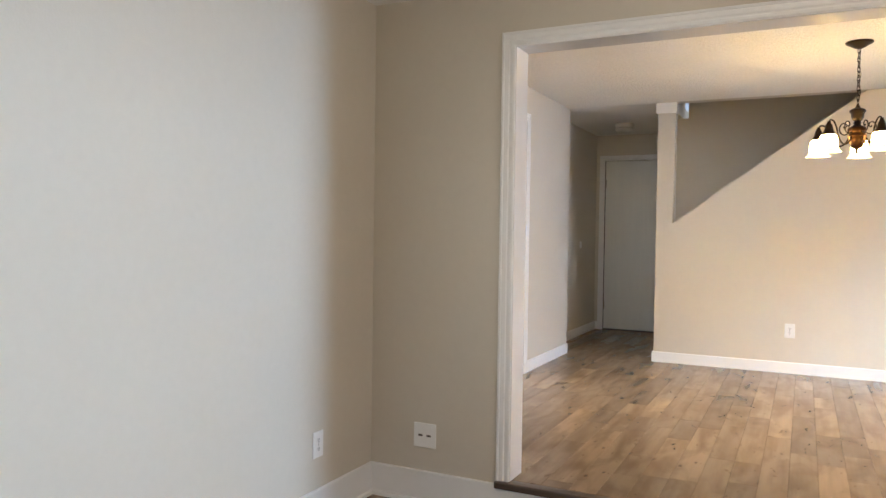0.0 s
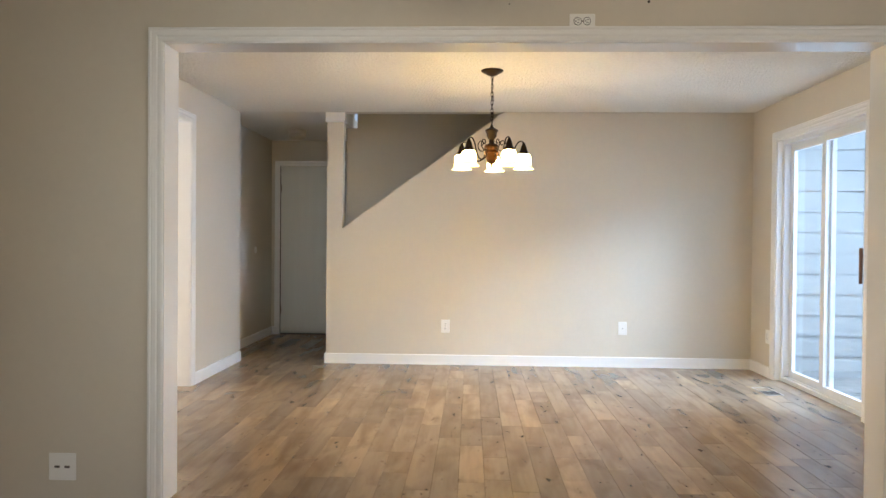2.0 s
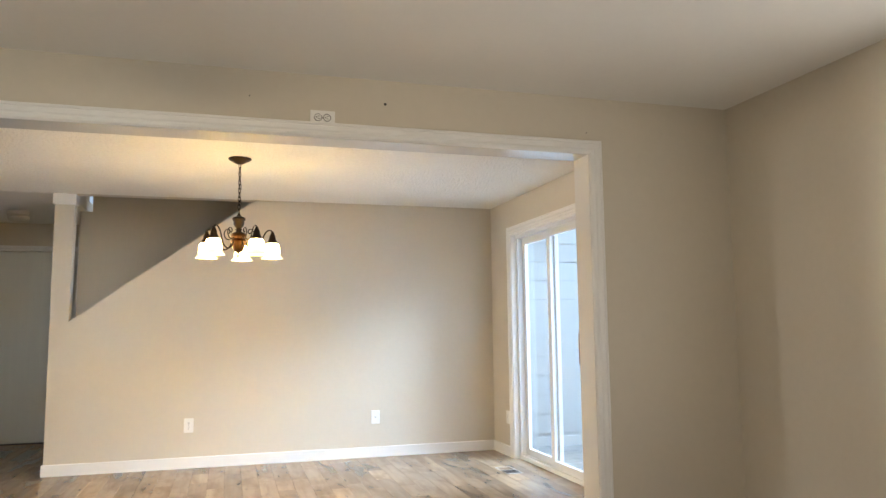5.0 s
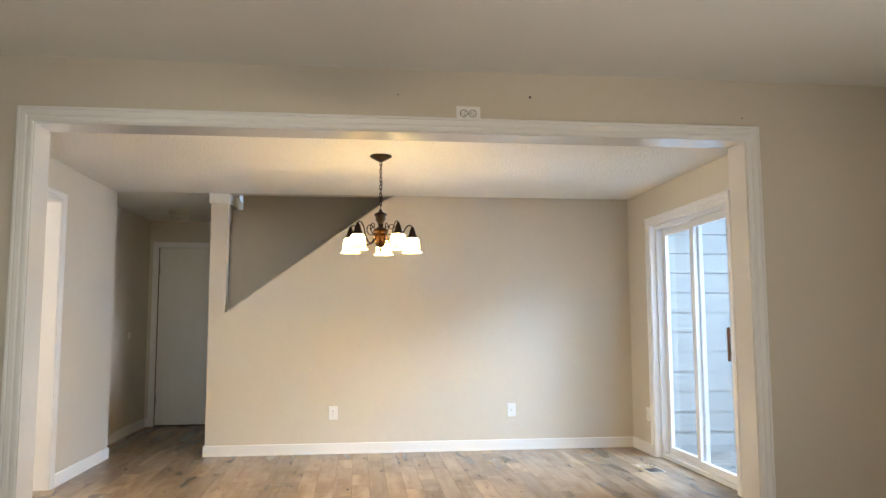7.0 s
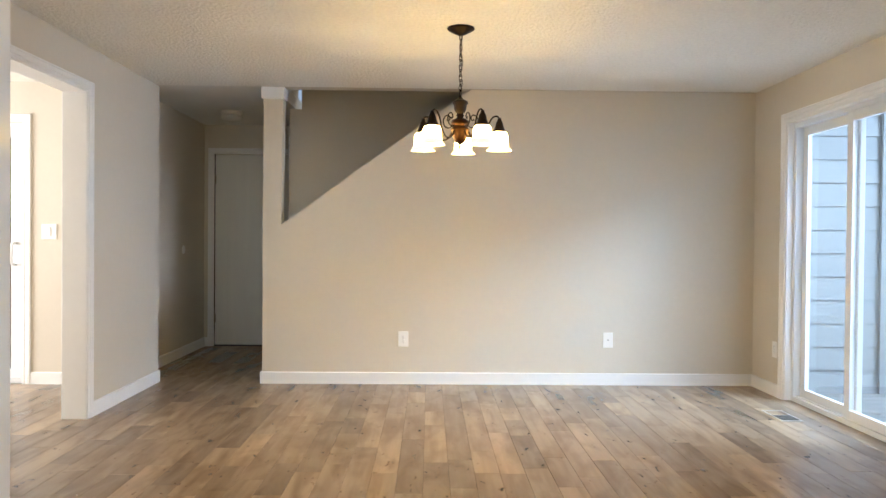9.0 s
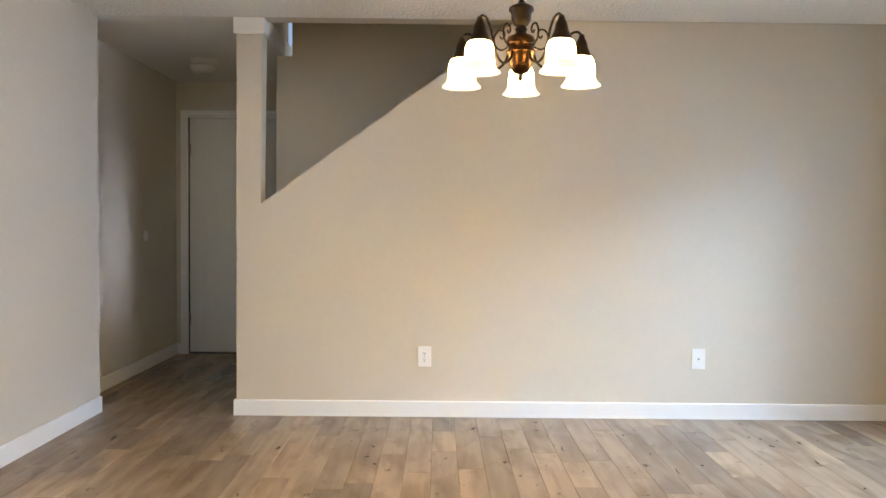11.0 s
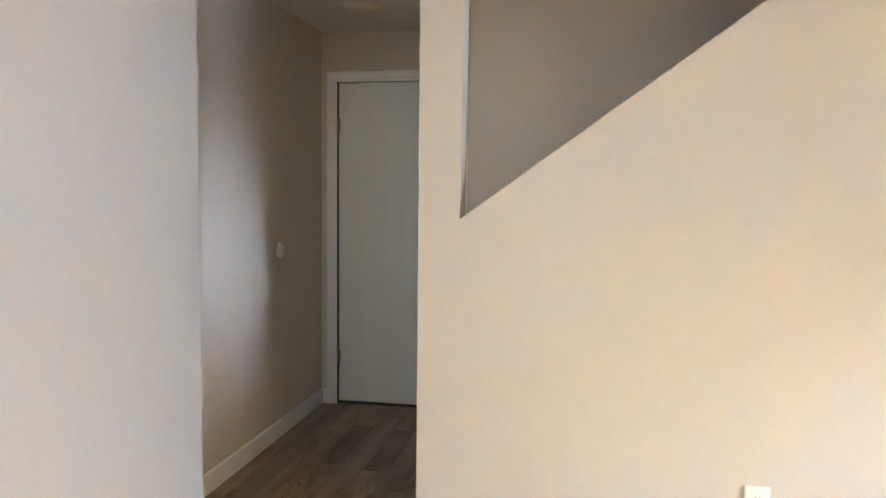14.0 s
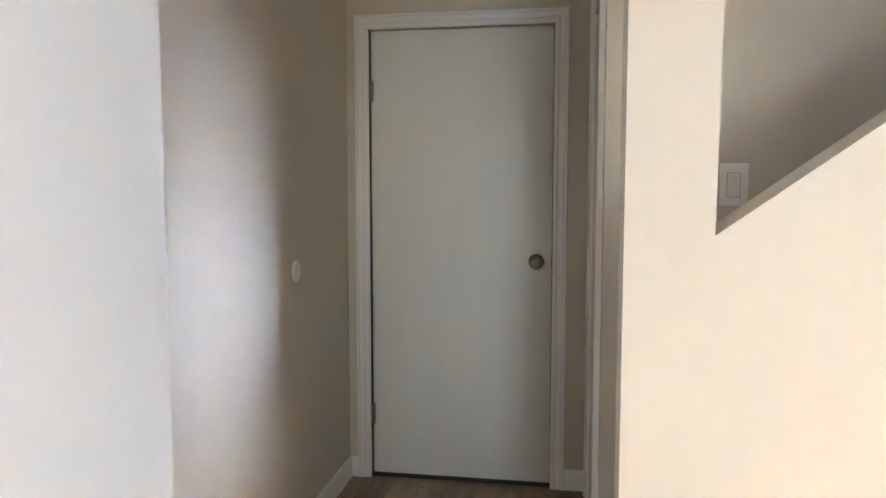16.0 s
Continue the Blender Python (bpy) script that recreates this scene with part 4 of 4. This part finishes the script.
# living room floor boards, a step down
low = bmesh.new()
rl = random.Random(9)
for i in range(36):
    y = LY
    while y < YO0 - 0.02:
        l = rl.choice((0.6, 0.9, 1.2))
        box(LXL + i * 0.128, LXL + i * 0.128 + 0.1265, y, min(y + l, YO0) - 0.001, LF - 0.012, LF + 0.004, bm=low)
        y += l
tagged(link("floor_living_planks", low, PLANK), "grey-brown plank floor of the sunken living room", "floor", kind="structure")

# ---- floor boards ----
W_BOARD = 0.127


def board_mesh(w, l):
    bm = bmesh.new()
    c, t = 0.0015, 0.016
    pts = [(c, c, 0), (w - c, c, 0), (w - c, l - c, 0), (c, l - c, 0)]
    low = [(0, 0, -c), (w, 0, -c), (w, l, -c), (0, l, -c)]
    bot = [(0, 0, -t), (w, 0, -t), (w, l, -t), (0, l, -t)]
    rings = [[bm.verts.new(p) for p in ring] for ring in (pts, low, bot)]
    bm.faces.new(rings[0])
    for a, b in zip(rings, rings[1:]):
        for i in range(4):
            bm.faces.new((a[i], b[i], b[(i + 1) % 4], a[(i + 1) % 4]))
    return bm


rng = random.Random(5)
floor = tagged(empty("floor", 0, 0, 0), "grey-brown knotty maple plank floor with a satin sheen", "floor", kind="structure")
rest = bmesh.new()
x = KX
singles = 0
while x < XR + 0.05:
    w = W_BOARD - 0.0005
    y = YO0 + 0.032 + (rng.random() - 1) * 0.9
    hall = HXL - 0.13 < x < 0.05
    end = HY + 0.1 if hall else (0.02 if x > -0.95 else KY1 + 0.01)
    while y < end:
        l = rng.choice((0.36, 0.45, 0.62, 0.75, 0.9, 1.05, 1.2)) * rng.uniform(0.95, 1.05)
        y0, y1 = max(y, YO0 + 0.032), min(y + l, end)
        y += l
        if y1 - y0 < 0.03:
            continue
        z = rng.uniform(-0.0006, 0.0006)
        bmx = board_mesh(w, y1 - y0 - 0.0008)
        if x > XL - 0.1 and singles < 300:
            ob = part("plank", bmx, PLANK, floor)
            ob.location = (x, y0, z)
            singles += 1
        else:
            join(rest, bmx, Matrix.Translation((x, y0, z)))
    x += W_BOARD
tagged(part("planks", rest, PLANK, floor), kind="stuff")
